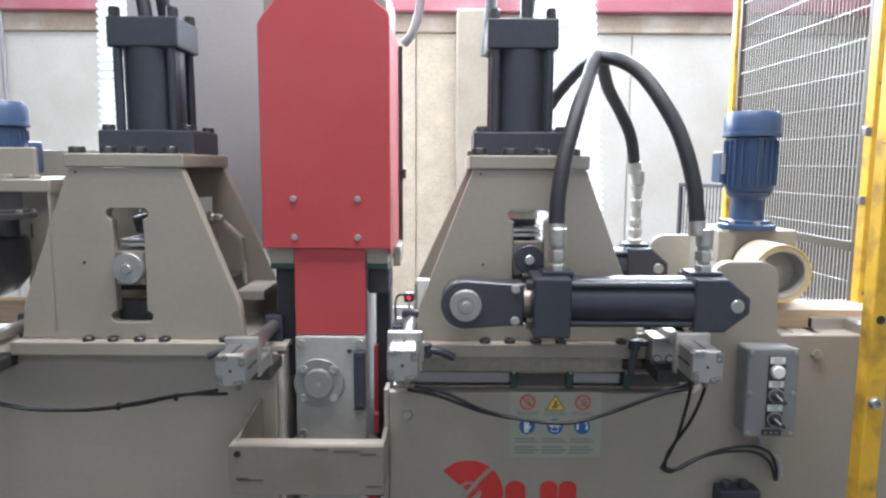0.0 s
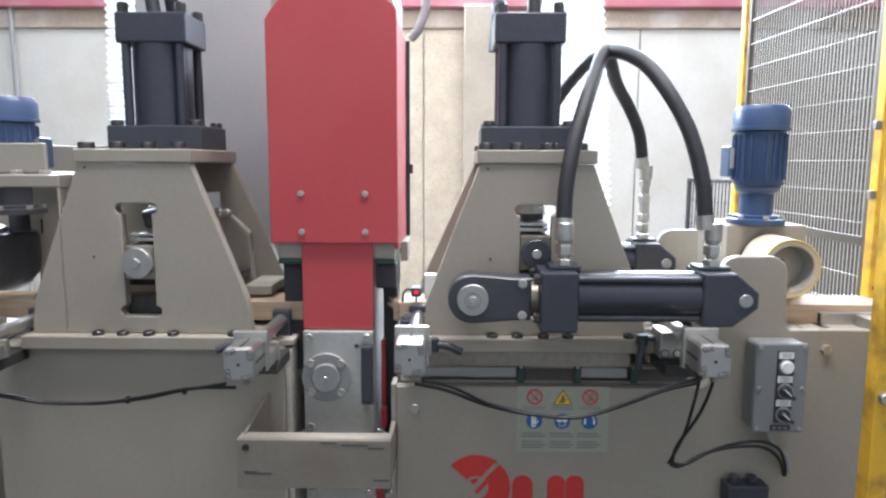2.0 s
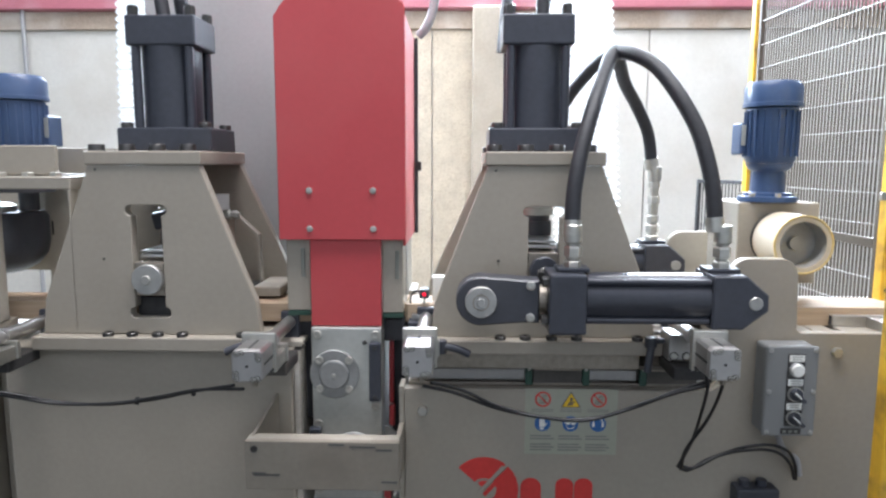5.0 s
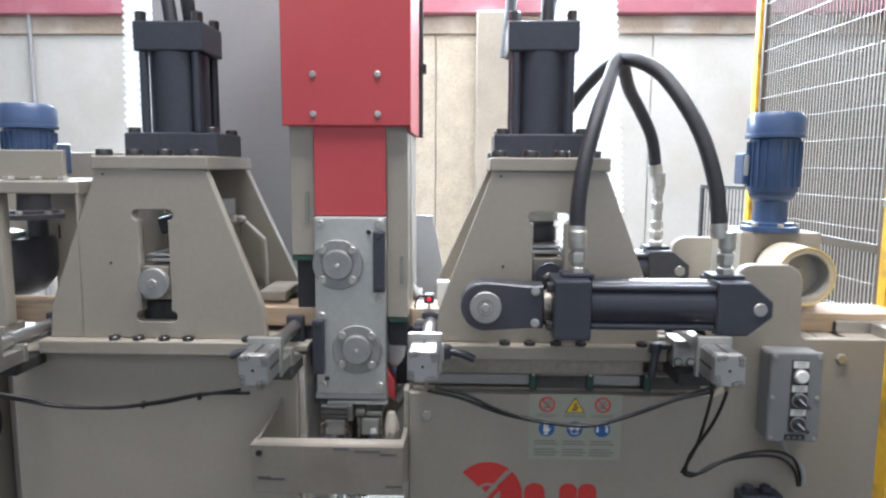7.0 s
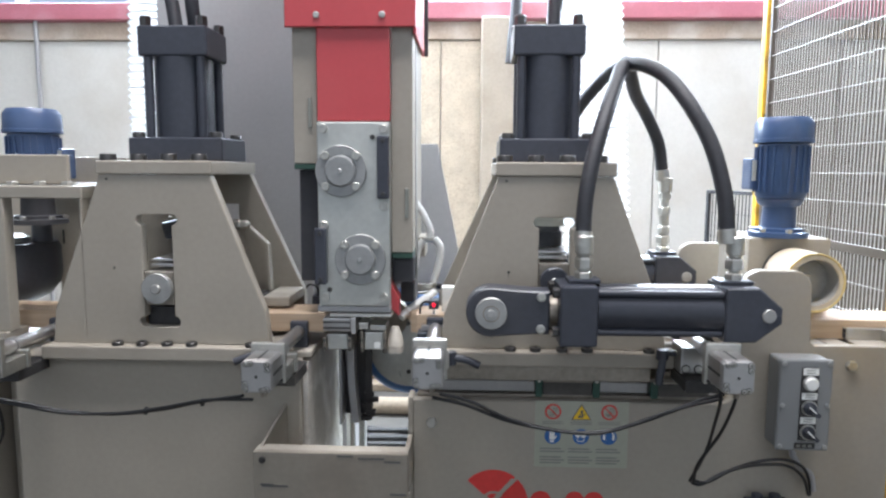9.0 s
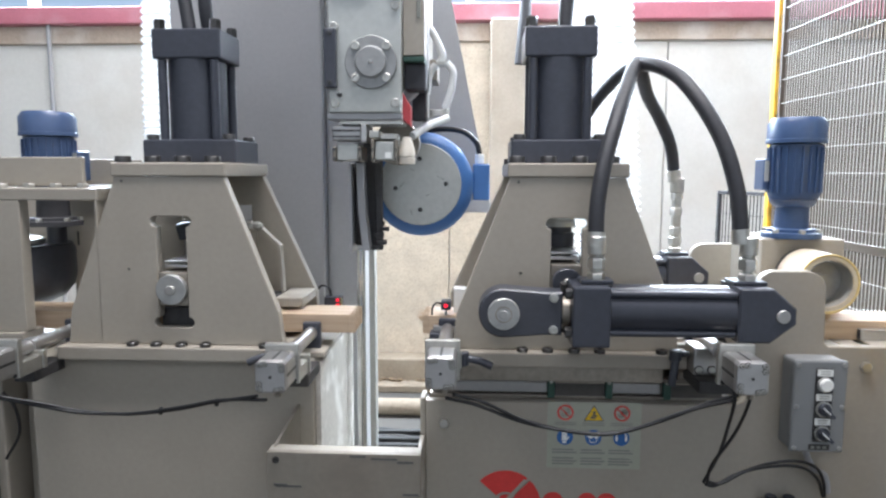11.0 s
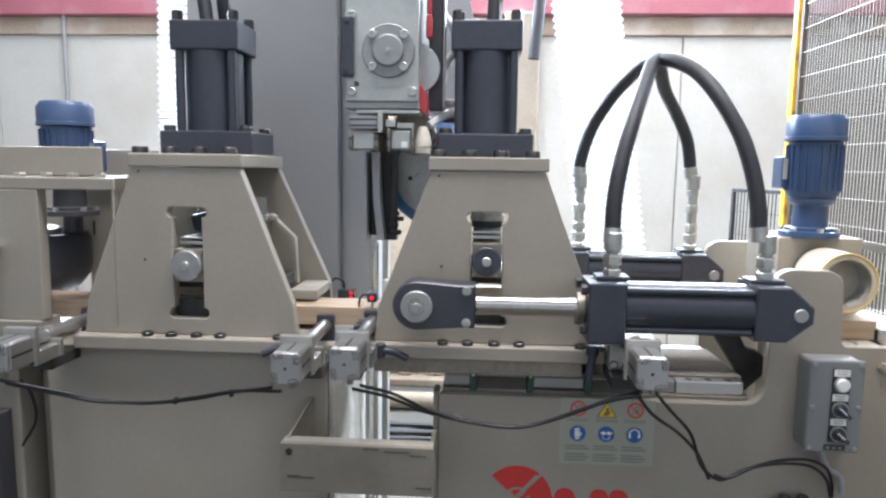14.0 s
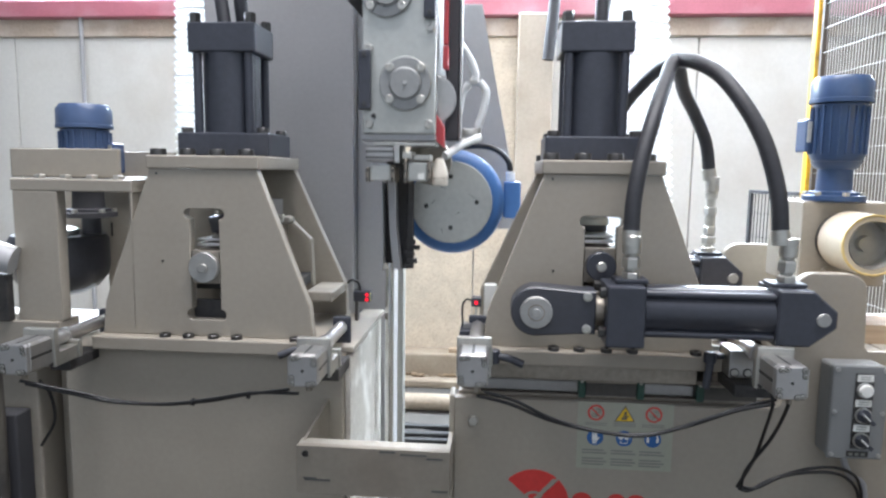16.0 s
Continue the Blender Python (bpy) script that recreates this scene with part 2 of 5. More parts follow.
def spline(pts, per=10):
    P = [Vector(p) for p in pts]
    P = [P[0] * 2 - P[1]] + P + [P[-1] * 2 - P[-2]]
    out = []
    for i in range(1, len(P) - 2):
        a, b, c, d = P[i - 1:i + 3]
        for k in range(per):
            t = k / per
            out.append(0.5 * ((2 * b) + (c - a) * t + (2 * a - 5 * b + 4 * c - d) * t * t + (3 * b - a - 3 * c + d) * t ** 3))
    return out + [P[-2]]


def tube(bm, pts, r, seg=14, per=10, ribs=0):
    """A hose along a smooth line; ribs: the depth of its corrugation."""
    line = spline(pts, per)
    up = Vector((0.13, 0.97, 0.21))
    rings = []
    for i, p in enumerate(line):
        t = (line[min(i + 1, len(line) - 1)] - line[max(i - 1, 0)]).normalized()
        s = t.cross(up).normalized()
        w = s.cross(t)
        q = r + (ribs if ribs and i % 2 else 0)
        rings.append([bm.verts.new(p + s * (q * math.cos(2 * math.pi * k / seg)) + w * (q * math.sin(2 * math.pi * k / seg))) for k in range(seg)])
    for a, b in zip(rings, rings[1:]):
        for k in range(seg):
            bm.faces.new((a[k], a[(k + 1) % seg], b[(k + 1) % seg], b[k])).smooth = True
    bm.faces.new(rings[0][::-1])
    bm.faces.new(rings[-1])
    return bm


def under(ob, parent):
    """Hangs ob, which is given in the world's axes, under its thing or part."""
    ob.parent = parent
    if parent.type == "EMPTY":
        ob.matrix_parent_inverse = Matrix.Translation(-parent.location)


def part(name, bm, mat, parent=None, label=""):
    bmesh.ops.recalc_face_normals(bm, faces=bm.faces)
    for e in bm.edges:
        if len(e.link_faces) == 2 and e.calc_face_angle(0) > 0.7:
            e.smooth = False
    me = bpy.data.meshes.new(name)
    bm.to_mesh(me)
    bm.free()
    me.materials.append(mat)
    ob = new(name, me)
    if parent:
        under(ob, parent)
    if label:
        ob["label"] = label
    return ob


def B():
    return bmesh.new()


def thing(name, label, category, group="", kind="", at=None):
    ob = new(name)
    ob.empty_display_size = 0.1
    if at:
        ob.location = at
    return tagged(ob, label, category, group, kind)


def setting(name, bm, mat, label, category=""):
    return tagged(part(name, bm, mat), label, category, "", "structure")


def screws(parent, places, axis, r, h, mat, name="bolt", hexa=False):
    """Alike screws on one shared mesh; axis '-y' faces the front."""
    bm = B()
    (hexhead if hexa else capscrew)(bm, (0, 0, 0), "y" if axis == "-y" else axis, r, h)
    if axis == "-y":
        bmesh.ops.transform(bm, matrix=Matrix.Scale(-1, 4, (0, 1, 0)), verts=bm.verts)
    first = None
    for p in places:
        if first is None:
            first = part(name, bm, mat, parent)
            ob = first
        else:
            ob = new(name, first.data)
            under(ob, parent)
        ob.location = p
    return first

# ---- the hall ----
setting("floor", box(B(), -6, 6, -2.8, 3.2, -0.1, 0, 0), FLOOR, "dusty grey concrete workshop floor", "floor")
setting("wall_north", box(B(), -6, 6, 3.06, 3.26, 0, 2.43, 0), WALL, "off-white panelled wall below the windows", "wall")
setting("wall_north_top", box(B(), -6, 6, 3.06, 3.26, 3.6, 4.0, 0), WALL, "off-white wall above the windows", "wall")
# West and east walls are added out of view, only to close the hall.
setting("wall_west", box(B(), -6.2, -6, -2.8, 3.26, 0, 4, 0), DARKWALL, "grey unseen wall closing the hall", "wall")
setting("wall_east", box(B(), 6, 6.2, -2.8, 3.26, 0, 4, 0), DARKWALL, "grey unseen wall closing the hall", "wall")
# Unseen wall; its opening and high sill shape the added south fill.
bm = B()
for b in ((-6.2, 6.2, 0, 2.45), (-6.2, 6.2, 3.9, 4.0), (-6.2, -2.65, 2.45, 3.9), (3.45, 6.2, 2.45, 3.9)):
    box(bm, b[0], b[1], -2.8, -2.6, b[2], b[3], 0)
setting("wall_south", bm, DARKWALL, "grey unseen wall with an opening for the south fill", "wall")
# Unseen roof; the front opening belongs to the added overhead fill.
bm = B()
for y0, y1 in ((-2.8, -0.85), (-0.15, 1.3), (2.2, 3.26)):
    box(bm, -6.2, 6.2, y0, y1, 4.0, 4.15, 0)
for y0, y1, x0 in ((-0.85, -0.15, -1.1), (1.3, 2.2, -3.4)):
    box(bm, -6.2, x0, y0, y1, 4.0, 4.15, 0)
    box(bm, x0 + 2.4 if y0 < 0 else 3.8, 6.2, y0, y1, 4.0, 4.15, 0)
setting("ceiling", bm, ROOF, "grey sheet metal roof out of view, with openings for the overhead lamps", "ceiling")

# wall panels with open joints
seams = [-6, -4.6, -3.3, -2.0, -1.3, -0.2, 0.16, 1.17, 2.3, 3.5, 4.8, 6]
for a, b in zip(seams, seams[1:]):
    p = part("wall_panel", box(B(), a + 0.004, b - 0.004, 3.03, 3.058, 0.0, 2.212, 0.003), CHIP if -1.4 < a < 0 else WALL, bpy.data.objects["wall_north"])
setting("trim_concrete", box(B(), -6, 6, 3.0, 3.058, 2.215, 2.325, 0.006), PLASTER, "flaking bare concrete band under the beam", "trim")
setting("beam_red", box(B(), -6, 6, 2.93, 3.055, 2.327, 2.43, 0.006), REDBEAM, "red steel beam along the wall, glare put into its colour", "beam")
setting("pillar", box(B(), 0.055, 0.27, 2.86, 2.998, 0, 2.325, 0.01), PILLAR, "stained beige concrete pillar against the wall", "pillar")
w = thing("window_1", "long bright window band above the red beam", "window", kind="structure")
for i in range(9):
    part("window_frame", box(B(), -5.9 + i * 1.45, -5.85 + i * 1.45, 3.1, 3.16, 2.43, 3.6, 0.003), WHITE, w)
part("window_sill", box(B(), -6, 6, 3.06, 3.2, 2.43, 2.45, 0.003), WHITE, w)
setting("kerb", box(B(), -3.2, 2.4, 2.86, 3.028, 0.0, 0.19, 0.012), KERB, "dusty concrete kerb at the foot of the wall", "kerb")
setting("kerb_foot", box(B(), -3.2, 2.4, 2.74, 2.857, 0.0, 0.05, 0.01), KERB, "low crumbling concrete strip before the kerb", "kerb")
rng = random.Random(9)
bm = B()
for k in range(140):
    x, q = -1.6 + 2.6 * rng.random(), rng.uniform(0.006, 0.022)
    y = 2.842 - 0.03 * rng.random()
    r = bmesh.ops.create_icosphere(bm, subdivisions=1, radius=q)
    for v in r["verts"]:
        v.co = Vector((x + v.co.x * 1.5, y + v.co.y, 0.052 + (v.co.z + q) * 0.5)) + Vector((rng.uniform(-1, 1), rng.uniform(-1, 1), 0)) * q * 0.2
tagged(part("rubble", bm, SAWDUST), "crumbs of dirt and sawdust along the kerb", "rubble", kind="stuff")
bm = B()
rod(bm, (0, 2.36, 0.05), "x", 0.048, -3.2, 2.4)
tagged(part("floor_pipe", bm, KERB), "dusty tan pipe lying on the floor along the wall", "pipe")
bm = B()
box(bm, -0.345, -0.225, 2.90, 2.94, 0.1905, 0.218, 0.003)
tagged(part("wood_offcut", bm, WOOD), "small wooden offcut on the concrete kerb", "offcut")
bm = B()
for i in range(6):
    tube(bm, [(-2.4, 1.92 - 0.02 * i, 0.026 + 0.02 * (i % 3)), (-0.9, 1.86 + 0.03 * i, 0.026 + 0.018 * (i % 3)), (0.2, 1.84 + 0.025 * i, 0.026 + 0.022 * ((i + 1) % 3)), (1.9, 1.9 + 0.01 * i, 0.026 + 0.02 * (i % 2))], 0.014, 8, 8)
tagged(part("cable_bundle", bm, CABLE), "bundle of black cables lying behind the machine", "cables", kind="stuff")
setting("floor_strip", box(B(), -2.4, 2.0, 1.66, 1.71, 0.0005, 0.012, 0.003), GALV, "bright sheet metal strip on the floor", "strip")
bm = B()
rod(bm, (-2.79, 2.97, 0), "z", 0.014, 0.0, 2.34, 16)
tagged(part("wall_pipe", bm, PIPE), "thin grey conduit standing against the wall", "pipe")
for i, (x0, z0, x1, z1, r) in enumerate(((0.255, 3.999, 0.225, 2.02, 0.034),)):
    bm = B()
    tube(bm, [(x0, 2.7, z0), (x0 - 0.005, 2.7, 2.8), (x0, 2.7, 2.4), (x1, 2.7, z1)], r, 14, 4)
    tagged(part("hanging_pipe", bm, FRAMEDARK), "dark pipe hanging from the roof before the pillar", "pipe")


def ducting(pts, r, label, depth=0.011, pitch=0.0215, seg=26):
    """A ribbed hose: a thin skin that bulges along a coil, and the coil itself."""
    fine = spline(pts, 40)
    line, gone, at, step = [fine[0]], 0.0, 0.0, pitch / 4
    for p, q in zip(fine, fine[1:]):
        d = (q - p).length
        while d and at + step <= gone + d:
            at += step
            line.append(p.lerp(q, (at - gone) / d))
        gone += d
    bm, coil, rings = B(), [], []
    for i, p in enumerate(line):
        t = (line[min(i + 1, len(line) - 1)] - line[max(i - 1, 0)]).normalized()
        u = t.cross(Vector((0.13, 0.97, 0.21))).normalized()
        w = u.cross(t)
        ring = []
        for k in range(seg):
            a = 2 * math.pi * k / seg
            q = r + depth * (0.5 + 0.5 * math.cos(2 * math.pi * i / 4 - a)) ** 0.8
            ring.append(bm.verts.new(p + u * (q * math.cos(a)) + w * (q * math.sin(a))))
        rings.append(ring)
        for k in range(3):
            a = 2 * math.pi * (i + k / 3) / 4
            coil.append(p + t * (step * k / 3) + (u * math.cos(a) + w * math.sin(a)) * (r + depth))
    for c, d in zip(rings, rings[1:]):
        for k in range(seg):
            bm.faces.new((c[k], c[(k + 1) % seg], d[(k + 1) % seg], d[k])).smooth = True
    hose_skin = tagged(part("dust_hose", bm, DUCT), label, "dust hose", "dust extraction hoses")
    bm, rings = B(), []
    for i, p in enumerate(coil):
        t = (coil[min(i + 1, len(coil) - 1)] - coil[max(i - 1, 0)]).normalized()
        u = t.cross(Vector((0.13, 0.21, 0.97))).normalized()
        w = u.cross(t)
        rings.append([bm.verts.new(p + (u * math.cos(a) + w * math.sin(a)) * 0.0022) for a in (0, 1.57, 3.14, 4.71)])
    for c, d in zip(rings, rings[1:]):
        for k in range(4):
            bm.faces.new((c[k], c[(k + 1) % 4], d[(k + 1) % 4], d[k]))
    part("coil", bm, COIL, hose_skin, "grey plastic coil along the hose")
    return hose_skin


# the loose hose leans with the sliding press, so it is given about its lower bend
loose_hose = ducting([(x - 0.399, y - 0.7, z - 0.720) for x, y, z in [(0.256, 0.7, 2.9), (0.301, 0.7, 2.2), (0.324, 0.7, 1.85), (0.347, 0.7, 1.5), (0.367, 0.7, 1.2), (0.387, 0.7, 0.9), (0.413, 0.7, 0.5), (0.423, 0.72, 0.002)]], 0.088, "white translucent ribbed dust hose glowing against the windows")
loose_hose.location = (0.399, 0.7, 0.720)
ducting([(-0.94, 0.74, 4.001), (-0.945, 0.74, 2.2), (-0.95, 0.72, 1.6), (-0.95, 0.72, 1.2), (-0.95, 0.72, 0.6)], 0.088, "white translucent ribbed dust hose behind the press")

# ---- machine bases ----
lb = thing("machine_base", "beige-grey painted steel machine base carrying the fixed press", "machine base", at=(-0.66, 0.18, 0))
part("body", box(B(), -0.966, -0.362, 0.0, 0.40, 0.0, 0.997, 0.004), PAINT, lb)
part("side_panel", box(B(), -0.3615, -0.350, 0.012, 0.38, 0.02, 0.99, 0.002), SPLASHED, lb, "side panel splashed with white glue")
part("recessed_panel", box(B(), -1.04, -0.968, 0.09, 0.38, 0.0, 0.985, 0.003), PAINT, lb)
part("top_rail", box(B(), -0.40, -0.345, 0.02, 0.40, 0.998, 1.010, 0.002), PAINT_DUSTY, lb)
rb = thing("machine_base", "beige-grey painted steel machine base with a rounded ear", "machine base", at=(0.3, 0.2, 0))
out = [(-0.13, 0.0), (1.5, 0.0), (1.5, 1.043), (0.668, 1.043), (0.660, 1.051)]
out += circle(0.620, 1.157, 0.036, 8, 0, 90) + circle(0.558, 1.157, 0.036, 8, 90, 180)
out += [(0.522, 1.0)] + circle(0.482, 0.959, 0.040, 8, 0, -90) + [(-0.13, 0.919)]
part("front_plate", plate(B(), out, 0.0, 0.022, bev=0.002), PAINT, rb)
part("body", box(B(), -0.125, 0.50, 0.0225, 0.40, 0.0, 0.918, 0.003), PAINT, rb)
part("rail_seat", box(B(), -0.124, 0.499, 0.0235, 0.399, 0.9185, 0.9255, 0.001), RAW, rb)
part("rear_ear", plate(B(), [(0.52, 0.6), (0.685, 0.6), (0.685, 1.1)] + circle(0.645, 1.163, 0.040, 8, 0, 90) + circle(0.566, 1.163, 0.040, 8, 90, 180) + [(0.526, 1.1)], 0.425, 0.447, bev=0.002), PAINT, rb)
part("table_body", box(B(), 0.664, 1.5, 0.0225, 0.40, 0.0, 1.030, 0.003), PAINT, rb)
part("corner_post", box(B(), -0.142, -0.131, 0.01, 0.06, 0.0, 0.92, 0.002), PAINT_DUSTY, rb)
screws(rb, [(0.741, 0.0, 1.004), (-0.092, 0.0, 0.872)], "-y", 0.011, 0.008, ZINC, hexa=True)
for x0, x1 in ((0.666, 0.705), (0.709, 0.750), (0.766, 0.93), (0.945, 1.11), (1.125, 1.30), (1.315, 1.49)):
    part("table_slat", box(B(), x0, x1, 0.001, 0.39, 1.0305, 1.041, 0.002), GALV if x1 < 0.75 else PAINT_DUSTY, rb)
# Dark strip painted in for the shade at the bottom of the gap.
part("table_slot_shade", box(B(), 0.7515, 0.7645, 0.06, 0.39, 1.0303, 1.0315, 0), FRAMEDARK, rb)
part("linear_rail", box(B(), -0.12, 0.355, 0.033, 0.063, 0.926, 0.953, 0.004), RAIL, rb, "polished steel guide rail")
part("rear_rail", box(B(), -0.12, 0.50, 0.30, 0.335, 0.926, 0.950, 0.004), RAIL, rb, "polished steel guide rail")
sb = part("rail_end", box(B(), 0.3555, 0.492, 0.033, 0.063, 0.926, 0.953, 0.003), STEEL, rb, "bright end of the guide rail with screw holes")
for x in (0.385, 0.425, 0.465):
    bm = B()
    lathe(bm, (x, 0.048, 0), "z", [(0.9531, 0.008), (0.9534, 0.0075), (0.9534, 0.002)], 18)
    part("hole_rim", bm, BOLT, sb)
part("chip_deflector", box(B(), 0.30, 0.50, 0.066, 0.285, 0.926, 0.955, 0.002), ROUGH, rb)
part("recess_bracket", plate(B(), [(0.505, 0.925), (0.522, 0.915), (0.556, 0.95), (0.556, 0.99), (0.545, 1.0), (0.52, 1.005), (0.50, 1.04), (0.44, 1.05), (0.505, 0.955)], 0.10, 0.13), DARK, rb, "dark cast bracket in the recess")

xb = thing("cross_beam", "scratched beige steel beam joining the two bases", "beam", at=(-0.3, 0, 0.7))
part("web", box(B(), -0.426, -0.131, -0.120, -0.110, 0.756, 0.853, 0.0015), PAINT_WORN_SHADED, xb)
part("flange", box(B(), -0.4255, -0.1315, -0.1095, -0.082, 0.846, 0.853, 0.0015), PAINT_DUSTY, xb, "dusty upper flange")
part("end_plate", box(B(), -0.141, -0.1315, -0.0815, -0.0005, 0.757, 0.845, 0.0015), PAINT, xb)
part("lower_flange", box(B(), -0.4255, -0.1315, -0.1095, -0.03, 0.756, 0.763, 0.0015), PAINT_DUSTY, xb)
# The gusset's darker colour stands in for the shade it lies in.
bm = B()
gus = [bm.verts.new(v) for v in ((-0.424, -0.109, 0.764), (-0.396, -0.0005, 0.764), (-0.396, -0.0005, 0.905), (-0.424, -0.109, 0.845))]
gus += [bm.verts.new(v.co + Vector((0.005, -0.0005, 0))) for v in gus]
for f in ((0, 1, 2, 3), (7, 6, 5, 4), (0, 4, 5, 1), (1, 5, 6, 2), (2, 6, 7, 3), (3, 7, 4, 0)):
    bm.faces.new([gus[i] for i in f])
part("gusset", bm, PAINT_WORN_SHADED, xb, "sheet metal gusset, shade put into its paint")
screws(xb, [(-0.408, -0.120, 0.838)], "-y", 0.0065, 0.004, BOLT)
for x, z, w in ((-0.40, 0.787, 0.026), (-0.385, 0.784, 0.05), (-0.20, 0.842, 0.05), (-0.16, 0.836, 0.03), (-0.25, 0.846, 0.03), (-0.15, 0.772, 0.03)):
    part("scuff_mark", box(B(), x - w / 2, x + w / 2, -0.1208, -0.1198, z, z + 0.0035, 0), INK, xb)

# ---- presses ----
LCX, RCX = -0.650, 0.150


def face(cx, cz, w, h, c):
    return [(cx - w + c, cz - h), (cx + w - c, cz - h), (cx + w, cz - h + c), (cx + w, cz + h - c), (cx + w - c, cz + h), (cx - w + c, cz + h), (cx - w, cz + h - c), (cx - w, cz - h + c)]


def clamp_cylinder(parent, cx, z=1.037, front=-0.235):
    """A square pneumatic cylinder that pushes the timber back, with rod, mount and pad."""
    c = part("clamp_cylinder", plate(B(), face(cx, z, 0.026, 0.0275, 0.005), front + 0.010, -0.166, bev=0.0015), ALU, parent, "square aluminium pneumatic cylinder")
    part("end_cover", plate(B(), face(cx, z, 0.026, 0.0275, 0.005), front, front + 0.0095, bev=0.0015), ALU, c)
    part("slot", box(B(), cx - 0.0022, cx + 0.0022, front + 0.012, -0.167, z + 0.0262, z + 0.0279, 0), BOLT, c)
    part("slot", box(B(), cx + 0.0248, cx + 0.0264, front + 0.012, -0.167, z - 0.0025, z + 0.0025, 0), BOLT, c)
    part("slot", box(B(), cx - 0.0264, cx - 0.0248, front + 0.012, -0.167, z - 0.0025, z + 0.0025, 0), BOLT, c)
    screws(c, [(cx + a, front, z + b) for a, b in ((-0.0195, -0.0125), (-0.0185, -0.0215), (0.0195, 0.0125), (0.0185, 0.0215), (-0.0175, 0.0215), (-0.0095, 0.0230), (0.0175, -0.0215), (0.0095, -0.0230))], "-y", 0.0052, 0.0006, BOLT, "screw_seat")
    screws(c, [(cx + a, front - 0.0006, z + b) for a, b in ((-0.0195, -0.0125), (-0.0185, -0.0215), (0.0195, 0.0125), (0.0185, 0.0215), (-0.0175, 0.0215), (-0.0095, 0.0230), (0.0175, -0.0215), (0.0095, -0.0230))], "-y", 0.0038, 0.0014, ZINC, "screw")
    screws(c, [(cx + a, front - 0.0020, z + b) for a, b in ((-0.0195, -0.0125), (-0.0185, -0.0215), (0.0195, 0.0125), (0.0185, 0.0215), (-0.0175, 0.0215), (-0.0095, 0.0230), (0.0175, -0.0215), (0.0095, -0.0230))], "-y", 0.0017, 0.0003, BOLT, "socket")
    screws(c, [(cx, front, z)], "-y", 0.0028, 0.0008, BOLT, "screw")
    m = part("mount", box(B(), cx - 0.031, cx + 0.031, -0.1655, -0.152, z - 0.033, z + 0.040, 0.002), ZINC, c, "zinc-plated mounting bracket")
    part("mount_block", box(B(), cx - 0.006, cx + 0.030, -0.1515, -0.098, z - 0.033, z - 0.006, 0.002), ZINC, c)
    part("mount_flange", box(B(), cx - 0.006, cx + 0.033, -0.0975, -0.086, z - 0.033, z + 0.002, 0.002), ZINC, c)
    screws(c, [(cx + 0.0225, -0.1655, z - 0.0275), (cx - 0.0225, -0.1655, z - 0.0275)], "-y", 0.0045, 0.002, BOLT, "screw")
    bm = B()
    rod(bm, (cx, 0, z + 0.008), "y", 0.0135, -0.1515, 0.052, 28)
    lathe(bm, (cx, 0, z + 0.008), "y", [(-0.095, 0.0136), (-0.094, 0.0165), (-0.082, 0.0165), (-0.081, 0.0136)], 24)
    part("rod", bm, ALU, c, "grey steel piston rod")
    part("pad", box(B(), cx - 0.019, cx + 0.019, 0.0525, 0.068, z - 0.03, z + 0.030, 0.003), BLACK, c, "black pressure pad")
    bm = B()
    hexhead(bm, (cx + 0.006, front + 0.02, z - 0.040), "z", 0.006, 0.012)
    part("air_fitting", bm, RAW, c, "brass-coloured air fitting")
    return c


